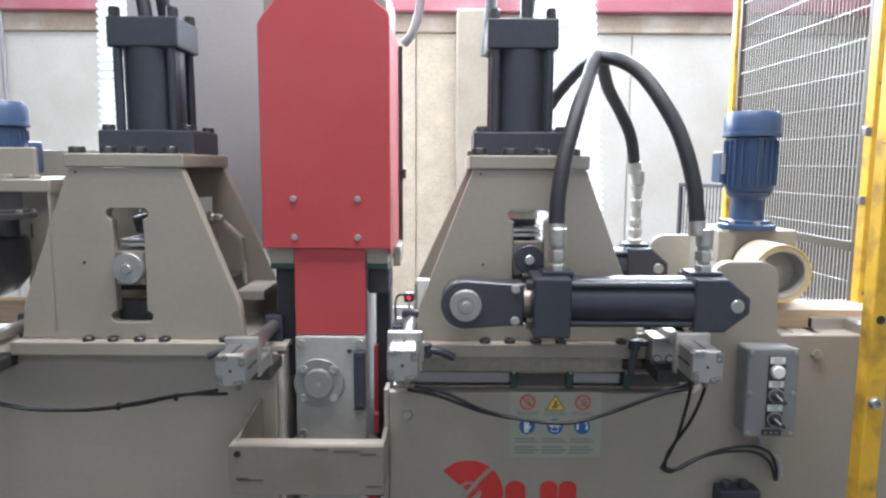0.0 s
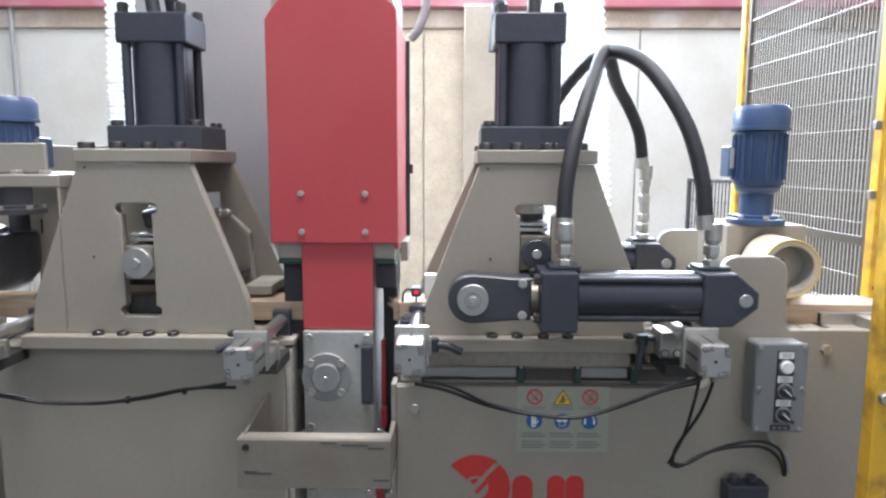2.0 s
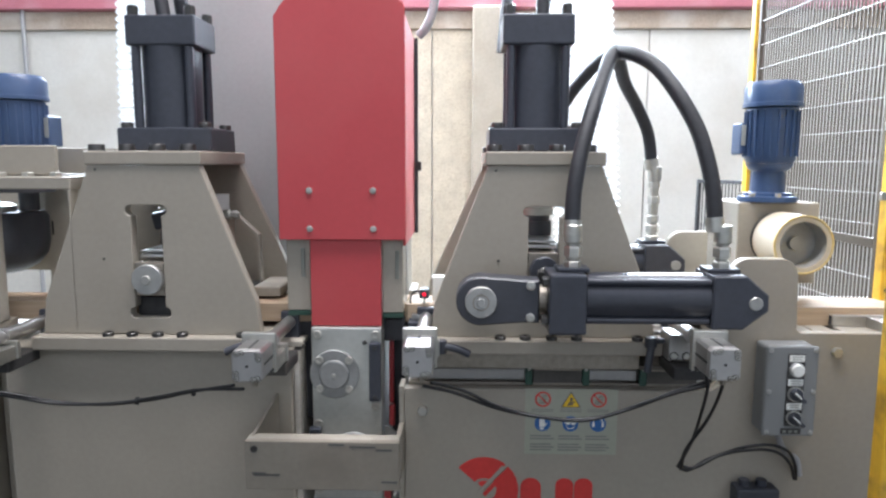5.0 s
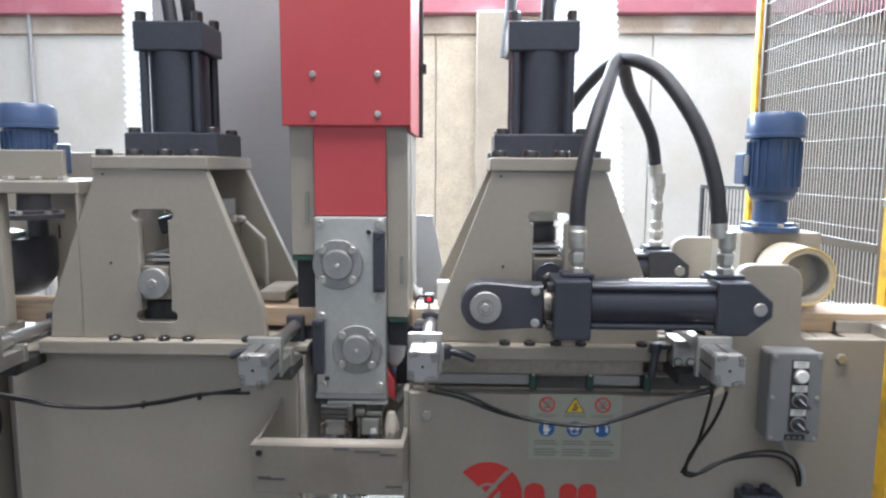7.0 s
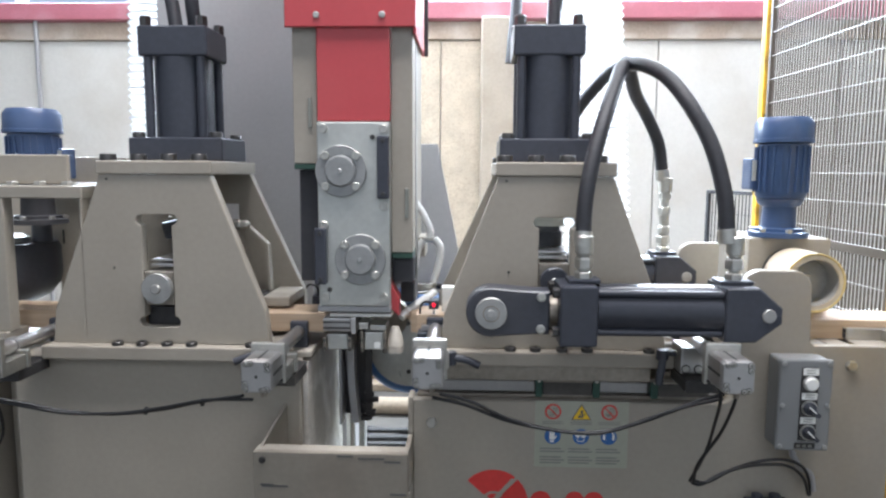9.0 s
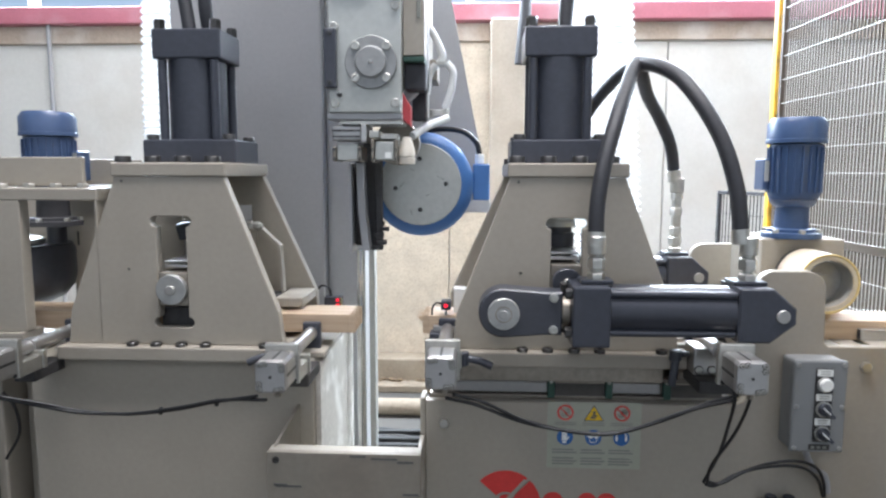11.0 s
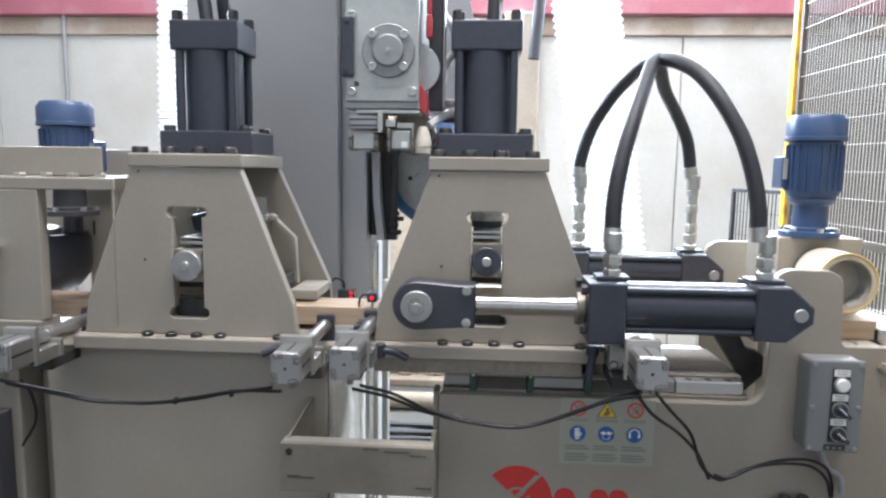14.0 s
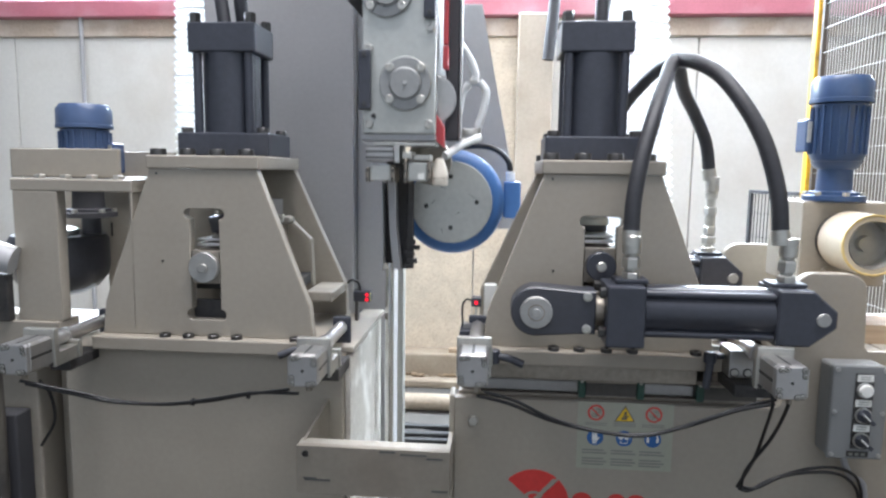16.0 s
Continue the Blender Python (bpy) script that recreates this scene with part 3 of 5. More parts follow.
def press(cx, label, moving, clamps, flange_dx):
    t = thing("press_frame", label, "press", "timber presses", at=(cx, 0.13, 0.998))
    o = [(-0.226, 1.028), (0.226, 1.028), (0.218, 1.098), (0.112, 1.374), (-0.112, 1.374), (-0.218, 1.098)]
    slot = [(0.031, 1.085), (0.031, 1.272)] + circle(0.031, 1.283, 0.011, 8, -90, 90) + [(0.02, 1.294), (-0.02, 1.294)] + circle(-0.031, 1.283, 0.011, 8, 90, 270)
    slot += [(-0.031, 1.272), (-0.031, 1.085)] + circle(-0.031, 1.074, 0.011, 8, 90, 270) + [(-0.02, 1.063), (0.02, 1.063)] + circle(0.031, 1.074, 0.011, 8, 270, 450)
    clean = []
    for p in slot:
        if not any(abs(p[0] - q[0]) + abs(p[1] - q[1]) < 1e-5 for q in clean):
            clean.append(p)
    sh = lambda loop: [(cx + x, z) for x, z in loop]
    part("front_plate", plate(B(), sh(o), 0.0, 0.025, [sh(clean)], 0.0015), PAINT, t)
    ob = [(-0.240, 1.028), (0.240, 1.028), (0.238, 1.098), (0.114, 1.374), (-0.114, 1.374), (-0.238, 1.098)]
    part("back_plate", plate(B(), sh(ob), 0.245, 0.270, [sh([(-0.085, 1.10), (0.085, 1.10), (0.085, 1.305), (-0.085, 1.305)])], 0.0015), PAINT, t)
    part("top_plate", box(B(), cx - 0.118, cx + 0.118, -0.004, 0.275, 1.3745, 1.402, 0.003), PAINT, t)
    part("base_plate", box(B(), cx - 0.237, cx + 0.237, -0.026, 0.30, 0.999, 1.0275, 0.003), PAINT, t)
    screws(t, [(cx + x, y, 1.402) for x in (-0.100, -0.038, 0.024, 0.086) for y in (0.016, 0.25)], "z", 0.0160, 0.0135, BOLT)
    screws(t, [(cx + x, -0.012, 1.0275) for x in (-0.085, -0.035, 0.018, 0.068, 0.19)], "z", 0.0115, 0.008, BOLT)
    screws(t, [(cx - 0.097, -0.0005, 1.365), (cx - 0.09, -0.0005, 1.185)], "-y", 0.0025, 0.001, BOLT, "screw")
    # Dark plate that hides the timber behind the slot's lower end.
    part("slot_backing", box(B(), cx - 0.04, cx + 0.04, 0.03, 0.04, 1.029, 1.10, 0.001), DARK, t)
    # inner guide with web rib
    part("side_web", box(B(), cx + 0.09, cx + 0.098, 0.026, 0.244, 1.10, 1.25, 0.002), PAINT, t)
    bm = B()
    plate(bm, sh([(0.122, 1.252), (0.165, 1.212), (0.170, 1.109), (0.176, 1.109), (0.171, 1.216), (0.126, 1.258)]), 0.185, 0.205, bev=0.0006)
    part("rib", bm, PAINT_DUSTY, t, "pale bent rib plate")
    part("shelf_bracket", box(B(), cx + 0.178, cx + 0.238, 0.11, 0.244, 1.086, 1.108, 0.003), PAINT_DUSTY, t, "dusty bracket with a shelf")
    bm = B()
    hexhead(bm, (cx + 0.100, 0.17, 1.262), "x", 0.012, 0.014)
    rod(bm, (cx + 0.099, 0.17, 1.262), "x", 0.007, 0.0, 0.036, 12)
    hexhead(bm, (cx + 0.118, 0.17, 1.262), "x", 0.010, 0.012)
    part("grease_fitting", bm, ZINC, t)
    # upright hydraulic cylinder
    ux = cx + (-0.008 if moving else 0.009)
    bm = B()
    lathe(bm, (ux, 0.145, 0), "z", [(1.4525, 0.061), (1.62, 0.061)], 40)
    c = part("hydraulic_cylinder", bm, BLACK, t, "black upright hydraulic cylinder with tie rods")
    fx = cx + flange_dx
    part("flange", box(B(), fx - 0.1, fx + 0.1, 0.075, 0.225, 1.4025, 1.452, 0.004), BLACK, c)
    screws(c, [(fx + a, b, 1.452) for a in (-0.083, 0.083) for b in (0.09, 0.21)], "z", 0.013, 0.011, BOLT)
    for a in (-0.056, 0.056):
        for b in (0.096, 0.194):
            bm = B()
            rod(bm, (ux + a, b, 0), "z", 0.0095, 1.4525, 1.6195, 16)
            part("tie_rod", bm, BLACK, c)
    part("cap", box(B(), ux - 0.0735, ux + 0.0735, 0.085, 0.205, 1.62, 1.682, 0.004), BLACK, c)
    screws(c, [(ux + a, b, 1.682) for a in (-0.06, 0.06) for b in (0.098, 0.192)], "z", 0.0125, 0.02, BOLT, "nut", True)
    for k, (dx, lean) in enumerate(((0.012, 0.012), (0.014, 0.02)) if moving else ((-0.012, -0.05), (0.022, -0.012))):
        bm = B()
        tube(bm, [(ux + dx, 0.14 + 0.02 * k, 1.684), (ux + dx + lean * 0.3, 0.15, 1.76), (ux + dx + lean, 0.17, 1.90), (ux + dx + lean * 1.3, 0.2, 2.2)], 0.0145, 14, 8)
        part("supply_hose", bm, RUBBER, c)
    if not moving:
        bm = B()
        box(bm, -0.016, 0.03, -0.012, 0.012, -0.013, 0.013, 0.004)
        rod(bm, (0.02, 0, 0), "z", 0.010, 0.0, 0.03, 14)
        bmesh.ops.transform(bm, matrix=Matrix.Translation((cx - 0.004, 0.10, 1.258)) @ Matrix.Rotation(radians(-14), 4, "Y") @ Matrix.Scale(1.45, 4), verts=bm.verts)
        part("hose_elbow", bm, BLACK, t, "black hose elbow inside the frame")
    bm = B()
    lathe(bm, (cx, 0.145, 0), "z", [(1.268, 0.030), (1.268, 0.0375), (1.280, 0.0375), (1.281, 0.035), (1.374, 0.035)], 32)
    part("ram_gland", bm, GALV if moving else RAW, t, "pale steel gland ring")
    # press pin that slides in the slot
    z = 1.174 if not moving else 1.198
    pin = part("press_pin", box(B(), cx - 0.0295, cx + 0.0295, 0.002, 0.268, z - 0.035, z + 0.034, 0.002), RAW, t)
    bm = B()
    if not moving:
        rod(bm, (cx, 0, z), "y", 0.0315, -0.012, 0.001, 40)
        part("washer", bm, TURNED, pin, "turned steel washer")
        bm = B()
        rod(bm, (cx, 0, z), "y", 0.010, -0.018, -0.0125, 20)
        part("pin_end", bm, TURNED, pin)
    else:
        rod(bm, (cx, 0, z), "y", 0.0285, -0.022, -0.001, 40)
        part("collar", bm, BLACK, pin, "black collar")
        bm = B()
        rod(bm, (cx, 0, z), "y", 0.0095, -0.027, -0.0225, 20)
        part("pin_end", bm, ZINC, pin)
    part("ram_strip", box(B(), cx - 0.0295, cx + 0.0295, 0.03, 0.24, z + 0.040, z + 0.047, 0.001), STEEL, pin)
    part("ram_foot", box(B(), cx - 0.17, cx + 0.17, 0.075, 0.195, z - 0.060, z - 0.0355, 0.003), DARK, pin)
    bm = B()
    part("ram_strip", box(B(), cx - 0.0295, cx + 0.0295, 0.03, 0.20, z + 0.0515, z + 0.0555, 0.001), STEEL, pin)
    lathe(bm, (cx, 0.145, 0), "z", [(z + 0.056, 0.034), (z + 0.084, 0.034), (z + 0.087, 0.0325), (z + 0.088, 0.029), (1.31, 0.029)], 32)
    part("ram", bm, BLACK, pin, "dark blue-black ram")
    for x, s in clamps:
        clamp_cylinder(t, cx + x, 1.047 if moving else 1.036)
        # Brackets added as attachments, coloured dark like the space around them.
        bx0, bx1 = sorted((cx + x + s * 0.030, cx + s * 0.2375))
        part("clamp_bracket", box(B(), bx0, bx1, -0.097, 0.0, 0.974, 0.998, 0.002), DARK, t)
    # black lever by the clamp
    for x, s in clamps:
        if (x > 0) != moving:
            bm = B()
            e = cx + x - (0.036 if x > 0 else -0.036)
            d = -1 if x > 0 else 1
            tube(bm, [(e, -0.075, 1.030), (e + d * 0.03, -0.08, 1.026), (e + d * 0.055, -0.085, 1.017)], 0.0075, 12, 6)
            rod(bm, (e, -0.075, 0), "z", 0.011, 1.016, 1.042, 16)
            part("clamp_lever", bm, BLACK, t, "black plastic clamping lever")
    return t, pin


left_press, left_pin = press(LCX, "beige-grey fixed timber press with black cylinder on top", False, ((0.272, 1), (-0.250, -1)), 0.012)
right_press, right_pin = press(RCX, "beige-grey sliding timber press with black cylinder on top", True, ((-0.238, -1), (0.276, 1)), -0.008)

# sliding base of the moving press
part("slide_plate", box(B(), -0.075, 0.345, -0.012, 0.34, 0.9665, 0.9985, 0.002), RAW, right_press, "raw rolled steel slide plate")
for y in (0.024, 0.294):
    for x0, x1 in ((0.136, 0.238), (0.372, 0.476)):
        sl = part("runner", box(B(), x0, x1, y, y + 0.048, 0.9225, 0.952, 0.002), DARK, right_press, "dark bearing runner with green seals")
        part("runner_top", box(B(), x0, x1, y - 0.003, y + 0.050, 0.9525, 0.9662, 0.001), RAW, sl)
        for e in (x0 - 0.0155, x1 + 0.0005)[:2 if x0 < 0.3 else 1]:
            part("seal", box(B(), e, e + 0.015, y - 0.004, y + 0.052, 0.9205, 0.9645, 0.003), GREEN, sl)
            screws(sl, [(e + 0.0075, y - 0.004, 0.956)], "-y", 0.0035, 0.0015, ZINC, "screw")
part("cover_bar", box(B(), 0.3455, 0.477, -0.012, 0.33, 0.9665, 0.974, 0.001), ROUGH, right_press)
part("clamp_block", box(B(), 0.388, 0.432, -0.06, -0.0005, 0.9985, 1.052, 0.003), ALU, right_press)
screws(right_press, [(0.3975, -0.06, 1.0095), (0.4215, -0.06, 1.0095)], "-y", 0.0088, 0.0008, BOLT, "screw_seat")
screws(right_press, [(0.3975, -0.0608, 1.0095), (0.4215, -0.0608, 1.0095)], "-y", 0.0066, 0.003, ZINC)
bm = B()
tube(bm, [(0.362, -0.034, 1.036), (0.360, -0.036, 1.015), (0.355, -0.040, 0.985), (0.354, -0.040, 0.972)], 0.0078, 12, 5)
rod(bm, (0.360, -0.034, 0), "z", 0.012, 1.020, 1.041, 14)
rod(bm, (0, -0.034, 1.033), "x", 0.006, 0.362, 0.3865, 10)
part("clamp_lever", bm, BLACK, right_press, "black plastic clamping lever")
part("cover_strip", box(B(), 0.36, 0.47, 0.02, 0.06, 1.03, 1.04, 0.002), STEEL, right_press)


def rod_eye(y):
    """The eye of the pushing cylinder, screwed to the side of the sliding press."""
    o = circle(0.022, 1.125, 0.046, 20, 90, 270) + [(0.10, 1.085), (0.130, 1.085), (0.130, 1.165), (0.10, 1.165)]
    e = part("rod_eye", plate(B(), o, y - 0.028, y + 0.028, bev=0.003), BLACK, right_press, "black rod eye with a steel pivot pin")
    bm = B()
    rod(bm, (0.022, 0, 1.125), "y", 0.0295, y - 0.040, y - 0.0285, 40)
    pw = part("pivot_washer", bm, TURNED, e, "turned steel washer")
    bm = B()
    lathe(bm, (0.022, 0, 1.125), "y", [(y - 0.0398, 0.0135), (y - 0.0408, 0.0135), (y - 0.0408, 0.0155), (y - 0.0398, 0.0155)], 32, False)
    part("groove", bm, RAW, pw)
    bm = B()
    rod(bm, (0.022, 0, 1.125), "y", 0.008, y - 0.043, y - 0.0405, 18)
    part("pivot_pin", bm, TURNED, e)
    bm = B()
    rod(bm, (0.022, 0, 1.125), "y", 0.02, y + 0.0285, 0.0 if y < 0 else y + 0.0286 + 0.002, 24)
    part("pivot_boss", bm, DARK, e)
    screws(e, [(0.114, y - 0.028, 1.095), (0.114, y - 0.028, 1.155)], "-y", 0.0085, 0.004, ZINC)
    bm = B()
    rod(bm, (0, y, 1.125), "x", 0.019, 0.1305, 0.425, 28)
    part("piston_rod", bm, ROD, e, "chrome piston rod")
    return e


rod_eye(-0.08)
rod_eye(0.37)


def push_cylinder(y):
    c = thing("push_cylinder", "black horizontal hydraulic cylinder pinned to the base", "hydraulic cylinder", "push cylinders", at=(0.54, y, 1.12))
    z = 1.129
    bm = B()
    lathe(bm, (0, y, z), "x", [(0.215, 0.0475), (0.44, 0.0475)], 48)
    part("barrel", bm, GLOSSBLACK, c, "glossy black barrel")
    part("front_cap", box(B(), 0.146, 0.2145, y - 0.05, y + 0.05, z - 0.062, z + 0.05, 0.004), BLACK, c)
    for b in (-0.037, 0.037):
        for d in (-0.036, 0.036):
            bm = B()
            rod(bm, (0, y + b, z + d), "x", 0.0065, 0.215, 0.4395, 14)
            part("tie_rod", bm, BLACK, c)
            bm = B()
            hexhead(bm, (0.146, y + b, z + d), "x", 0.010, 0.012)
            bmesh.ops.transform(bm, matrix=Matrix.Translation((-0.012, 0, 0)), verts=bm.verts)
            part("tie_nut", bm, BOLT, c)
    bm = B()
    rod(bm, (0, y, z - 0.004), "x", 0.028, 0.130, 0.146, 24)
    part("gland", bm, RAW, c)
    o = [(0.4405, z - 0.049), (0.497, z - 0.049), (0.541, z - 0.014), (0.541, z + 0.014), (0.499, z + 0.05), (0.4405, z + 0.05)]
    part("rear_clevis", plate(B(), o, y - 0.05, y + 0.05, bev=0.003), BLACK, c)
    bm = B()
    rod(bm, (0.517, y, z), "y", 0.0125, -0.053, 0.056 if y > 0 else 0.08, 24)
    part("clevis_pin", bm, TURNED, c, "zinc-plated clevis pin")
    for x in (0.194, 0.470):
        part("port_block", box(B(), x - 0.03, x + 0.03, y - 0.02, y + 0.03, z + 0.0505, z + 0.058, 0.002), BLACK, c)
        bm = B()
        hexhead(bm, (x, y, z + 0.0585), "z", 0.0165, 0.012)
        rod(bm, (x, y, z), "z", 0.0115, 0.0705, 0.078, 18)
        hexhead(bm, (x, y, z + 0.078), "z", 0.0170, 0.020)
        rod(bm, (x, y, z), "z", 0.0125, 0.098, 0.104, 18)
        if y > 0:
            hexhead(bm, (x, y, z + 0.104), "z", 0.0150, 0.018)
            rod(bm, (x, y, z), "z", 0.0118, 0.122, 0.150, 18)
            hexhead(bm, (x, y, z + 0.150), "z", 0.0152, 0.020)
            rod(bm, (x, y, z), "z", 0.0110, 0.170, 0.190, 18)
            hexhead(bm, (x, y, z + 0.190), "z", 0.0150, 0.016)
            rod(bm, (x, y, z), "z", 0.0168, 0.206, 0.242, 22)
        else:
            rod(bm, (x, y, z), "z", 0.0168, 0.104, 0.138, 22)
        part("hose_fitting", bm, ZINC, c, "zinc-plated hose fitting")
    return c


push_cylinder(-0.08)
push_cylinder(0.37)


def hose(pts, r=0.0148):
    h = part("hydraulic_hose", tube(B(), pts, r, 16, 10), RUBBER)
    for a, b in ((pts[0], pts[1]), (pts[-1], pts[-2])):
        d = (Vector(b) - Vector(a)).normalized()
        part("ferrule", tube(B(), [Vector(a) - d * 0.002, Vector(a) + d * 0.012, Vector(a) + d * 0.025], r + 0.0018, 18, 3), ZINC, h, "crimped zinc ferrule")
    tagged(h, "thick black hydraulic hose arching over the cylinders", "hose", "hydraulic hoses")


hose([(0.192, -0.08, 1.249), (0.195, -0.07, 1.323), (0.209, -0.05, 1.397), (0.236, -0.01, 1.479), (0.27, 0.06, 1.552), (0.293, 0.11, 1.596), (0.313, 0.14, 1.612), (0.319, 0.16, 1.611), (0.335, 0.2, 1.594), (0.365, 0.27, 1.561), (0.41, 0.33, 1.514), (0.447, 0.36, 1.451), (0.463, 0.37, 1.367)])
hose([(0.456, -0.08, 1.256), (0.448, -0.072, 1.346), (0.428, -0.05, 1.435), (0.397, -0.02, 1.508), (0.367, 0.03, 1.567), (0.338, 0.08, 1.598), (0.315, 0.13, 1.611), (0.307, 0.15, 1.614), (0.299, 0.2, 1.612), (0.278, 0.26, 1.589), (0.244, 0.31, 1.542), (0.212, 0.35, 1.478), (0.193, 0.37, 1.407), (0.189, 0.37, 1.362)])
# ---- timber ----


def timber(x0, x1, label, end=0):
    """A board; end: the side on which its finger joint is cut."""
    t = thing("timber", label, "timber", "timber pieces", at=((x0 + x1) / 2, 0.12, 1.04))
    part("board", box(B(), x0, x1, 0.072, 0.172, 1.040, 1.080, 0.0015), WOOD, t)
    if end:
        xe = x1 if end > 0 else x0
        for k in range(10):
            y0 = 0.0722 + 0.01 * k + (0 if end > 0 else 0.005)
            y1 = min(y0 + 0.0048, 0.1718)
            bm = B()
            box(bm, min(xe, xe + end * 0.012), max(xe, xe + end * 0.012), y0, y1, 1.0402, 1.0798, 0)
            for v in bm.verts:
                if abs(v.co.x - xe) > 0.006:
                    v.co.y = (y0 + y1) / 2 + (v.co.y - (y0 + y1) / 2) * 0.3
            part("finger", bm, WOOD, t)
    return t


timber_left = timber(-2.2, -0.300, "planed pale beech board clamped in the fixed press", 1)
timber_right = timber(-0.130, 0.93, "planed pale beech board in the sliding press", -1)
rng = random.Random(4)
bm = B()
for k in range(60):
    p = Vector((-0.150 + 0.012 * rng.random(), 0.078 + 0.05 * rng.random() ** 2, 1.066 + 0.016 * rng.random()))
    d = Vector((rng.uniform(-1, 0.4), rng.uniform(-1, 1), rng.uniform(-0.6, 1))) * 0.009
    tube(bm, [p, p + d * 0.5 + Vector((0, 0, 0.002)), p + d], 0.0006, 4, 2)
tagged(part("torn_fibre", bm, WOOD, timber_right), kind="stuff")
timber_next = timber(0.20, 1.55, "next planed pale beech board on the infeed table")

# ---- cutting head on its column ----
col = thing("column", "grey painted steel column with upright guide rods", "machine column", at=(-0.6, 0.55, 0))
part("body", box(B(), -0.82, -0.428, 0.41, 0.75, 0.0, 2.6, 0.004), COLUMN, col)
part("edge_strip", box(B(), -0.427, -0.330, 0.45, 0.62, 0.0, 2.6, 0.003), COLUMN, col)
bm = B()
rod(bm, (-0.323, 0.355, 0), "z", 0.0115, 0.0, 1.19, 24)
part("guide_rod", bm, CHROME, col, "polished guide rod")
part("guide_bar", box(B(), -0.303, -0.288, 0.36, 0.40, 0.0, 1.30, 0.002), GALV, col)

head = thing("cutting_head", "red-covered cutting head with a milled bearing plate", "cutting head", at=(-0.25, 0.2, 0.66))
o = [(-0.388, 1.212), (-0.128, 1.212), (-0.128, 1.655)] + circle(-0.150, 1.668, 0.022, 4, 0, 45) + [(-0.17, 1.71), (-0.17, 2.3), (-0.345, 2.3), (-0.345, 1.71), (-0.375, 1.675), (-0.388, 1.655)]
cover = part("cover", plate(B(), o, 0.026, 0.034, bev=0.002), RED, head, "glossy red sheet metal cover")
part("side_panel", box(B(), -0.388, -0.382, 0.0345, 0.39, 1.24, 1.66, 0.002), RED, cover)
part("side_panel", box(B(), -0.134, -0.128, 0.0345, 0.30, 1.20, 1.66, 0.002), RED, cover)
part("lower_panel", box(B(), -0.327, -0.180, 0.0345, 0.044, 1.030, 1.30, 0.002), RED, cover)
screws(cover, [(x, 0.026, z) for x in (-0.324, -0.194) for z in (1.235, 1.313)], "-y", 0.0065, 0.003, ZINC)
part("spindle_body", box(B(), -0.324, -0.184, 0.0495, 0.38, 0.70, 1.62, 0.006), COLUMN, head)
bp = part("bearing_plate", box(B(), -0.327, -0.180, 0.026, 0.049, 0.653, 1.028, 0.003), GALV, head, "milled steel bearing plate")
for hx, hz in ((-0.278, 0.930), (-0.240, 0.751)):
    bm = B()
    rod(bm, (hx, 0, hz), "y", 0.052, 0.018, 0.0255, 44)
    hub = part("hub", bm, HUB, bp, "darker cast hub")
    bm = B()
    lathe(bm, (hx, 0, hz), "y", [(0.011, 0.028), (0.012, 0.030), (0.0175, 0.032)], 40)
    part("hub_cap", bm, HUB, hub)
    screws(hub, [(hx + a, 0.018, hz + b) for a in (-0.031, 0.031) for b in (-0.031, 0.031)], "-y", 0.0085, 0.005, ZINC)
    screws(hub, [(hx, 0.011, hz)], "-y", 0.004, 0.003, STEEL, "screw")
screws(bp, [(-0.314, 0.026, 0.672), (-0.192, 0.026, 0.672), (-0.314, 0.026, 1.014), (-0.192, 0.026, 1.014), (-0.192, 0.026, 0.86), (-0.314, 0.026, 0.82)], "-y", 0.009, 0.006, ZINC)
for x, z0, z1 in ((-0.192, 0.875, 1.0), (-0.320, 0.70, 0.815)):
    s = part("switch_strip", box(B(), x - 0.012, x + 0.012, 0.008, 0.0255, z0, z1, 0.003), BLACK, bp, "black sensor strip")
    screws(s, [(x, 0.008, z0 + 0.01), (x, 0.008, z1 - 0.01)], "-y", 0.0045, 0.002, BOLT, "screw")
    bm = B()
    rod(bm, (x - 0.022 if x > -0.25 else x + 0.016, 0, z1 - 0.002 if x > -0.25 else z0 - 0.012), "y", 0.005, 0.02, 0.0255, 14)
    part("plug", bm, BOLT, bp)


def guard(x0, x1):
    g = part("guard", box(B(), x0, x1, 0.046, 0.054, 1.178, 1.74, 0.002), PAINT, head, "beige-grey sliding chip guard")
    xs = x0 if x0 < -0.25 else x1 - 0.006
    part("guard_side", box(B(), xs, xs + 0.006, 0.0545, 0.30, 1.178, 1.74, 0.002), PAINT, g)
    part("guard_seal", box(B(), x0, x1, 0.047, 0.30, 1.166, 1.1775, 0.002), GREEN, g, "green rubber seal")
    part("guard_catch", box(B(), (x0 + x1) / 2 + 0.006, (x0 + x1) / 2 + 0.014, 0.0425, 0.0455, 1.25, 1.31, 0.001), INK_GREY, g)
    return g


guard_left = guard(-0.379, -0.329)
guard_right = guard(-0.179, -0.1355)
part("guard_foot", box(B(), -0.1352, -0.119, 0.20, 0.30, 1.150, 1.196, 0.002), PAINT, guard_right)
part("guard_block", box(B(), -0.178, -0.134, 0.062, 0.16, 1.112, 1.1655, 0.004), FRAMEDARK, guard_right, "dark block below the guard")
# Dark box that fills the dark area below the left guard.
part("guard_block", box(B(), -0.376, -0.331, 0.075, 0.30, 0.93, 1.1655, 0.004), FRAMEDARK, guard_left, "dark block below the guard")

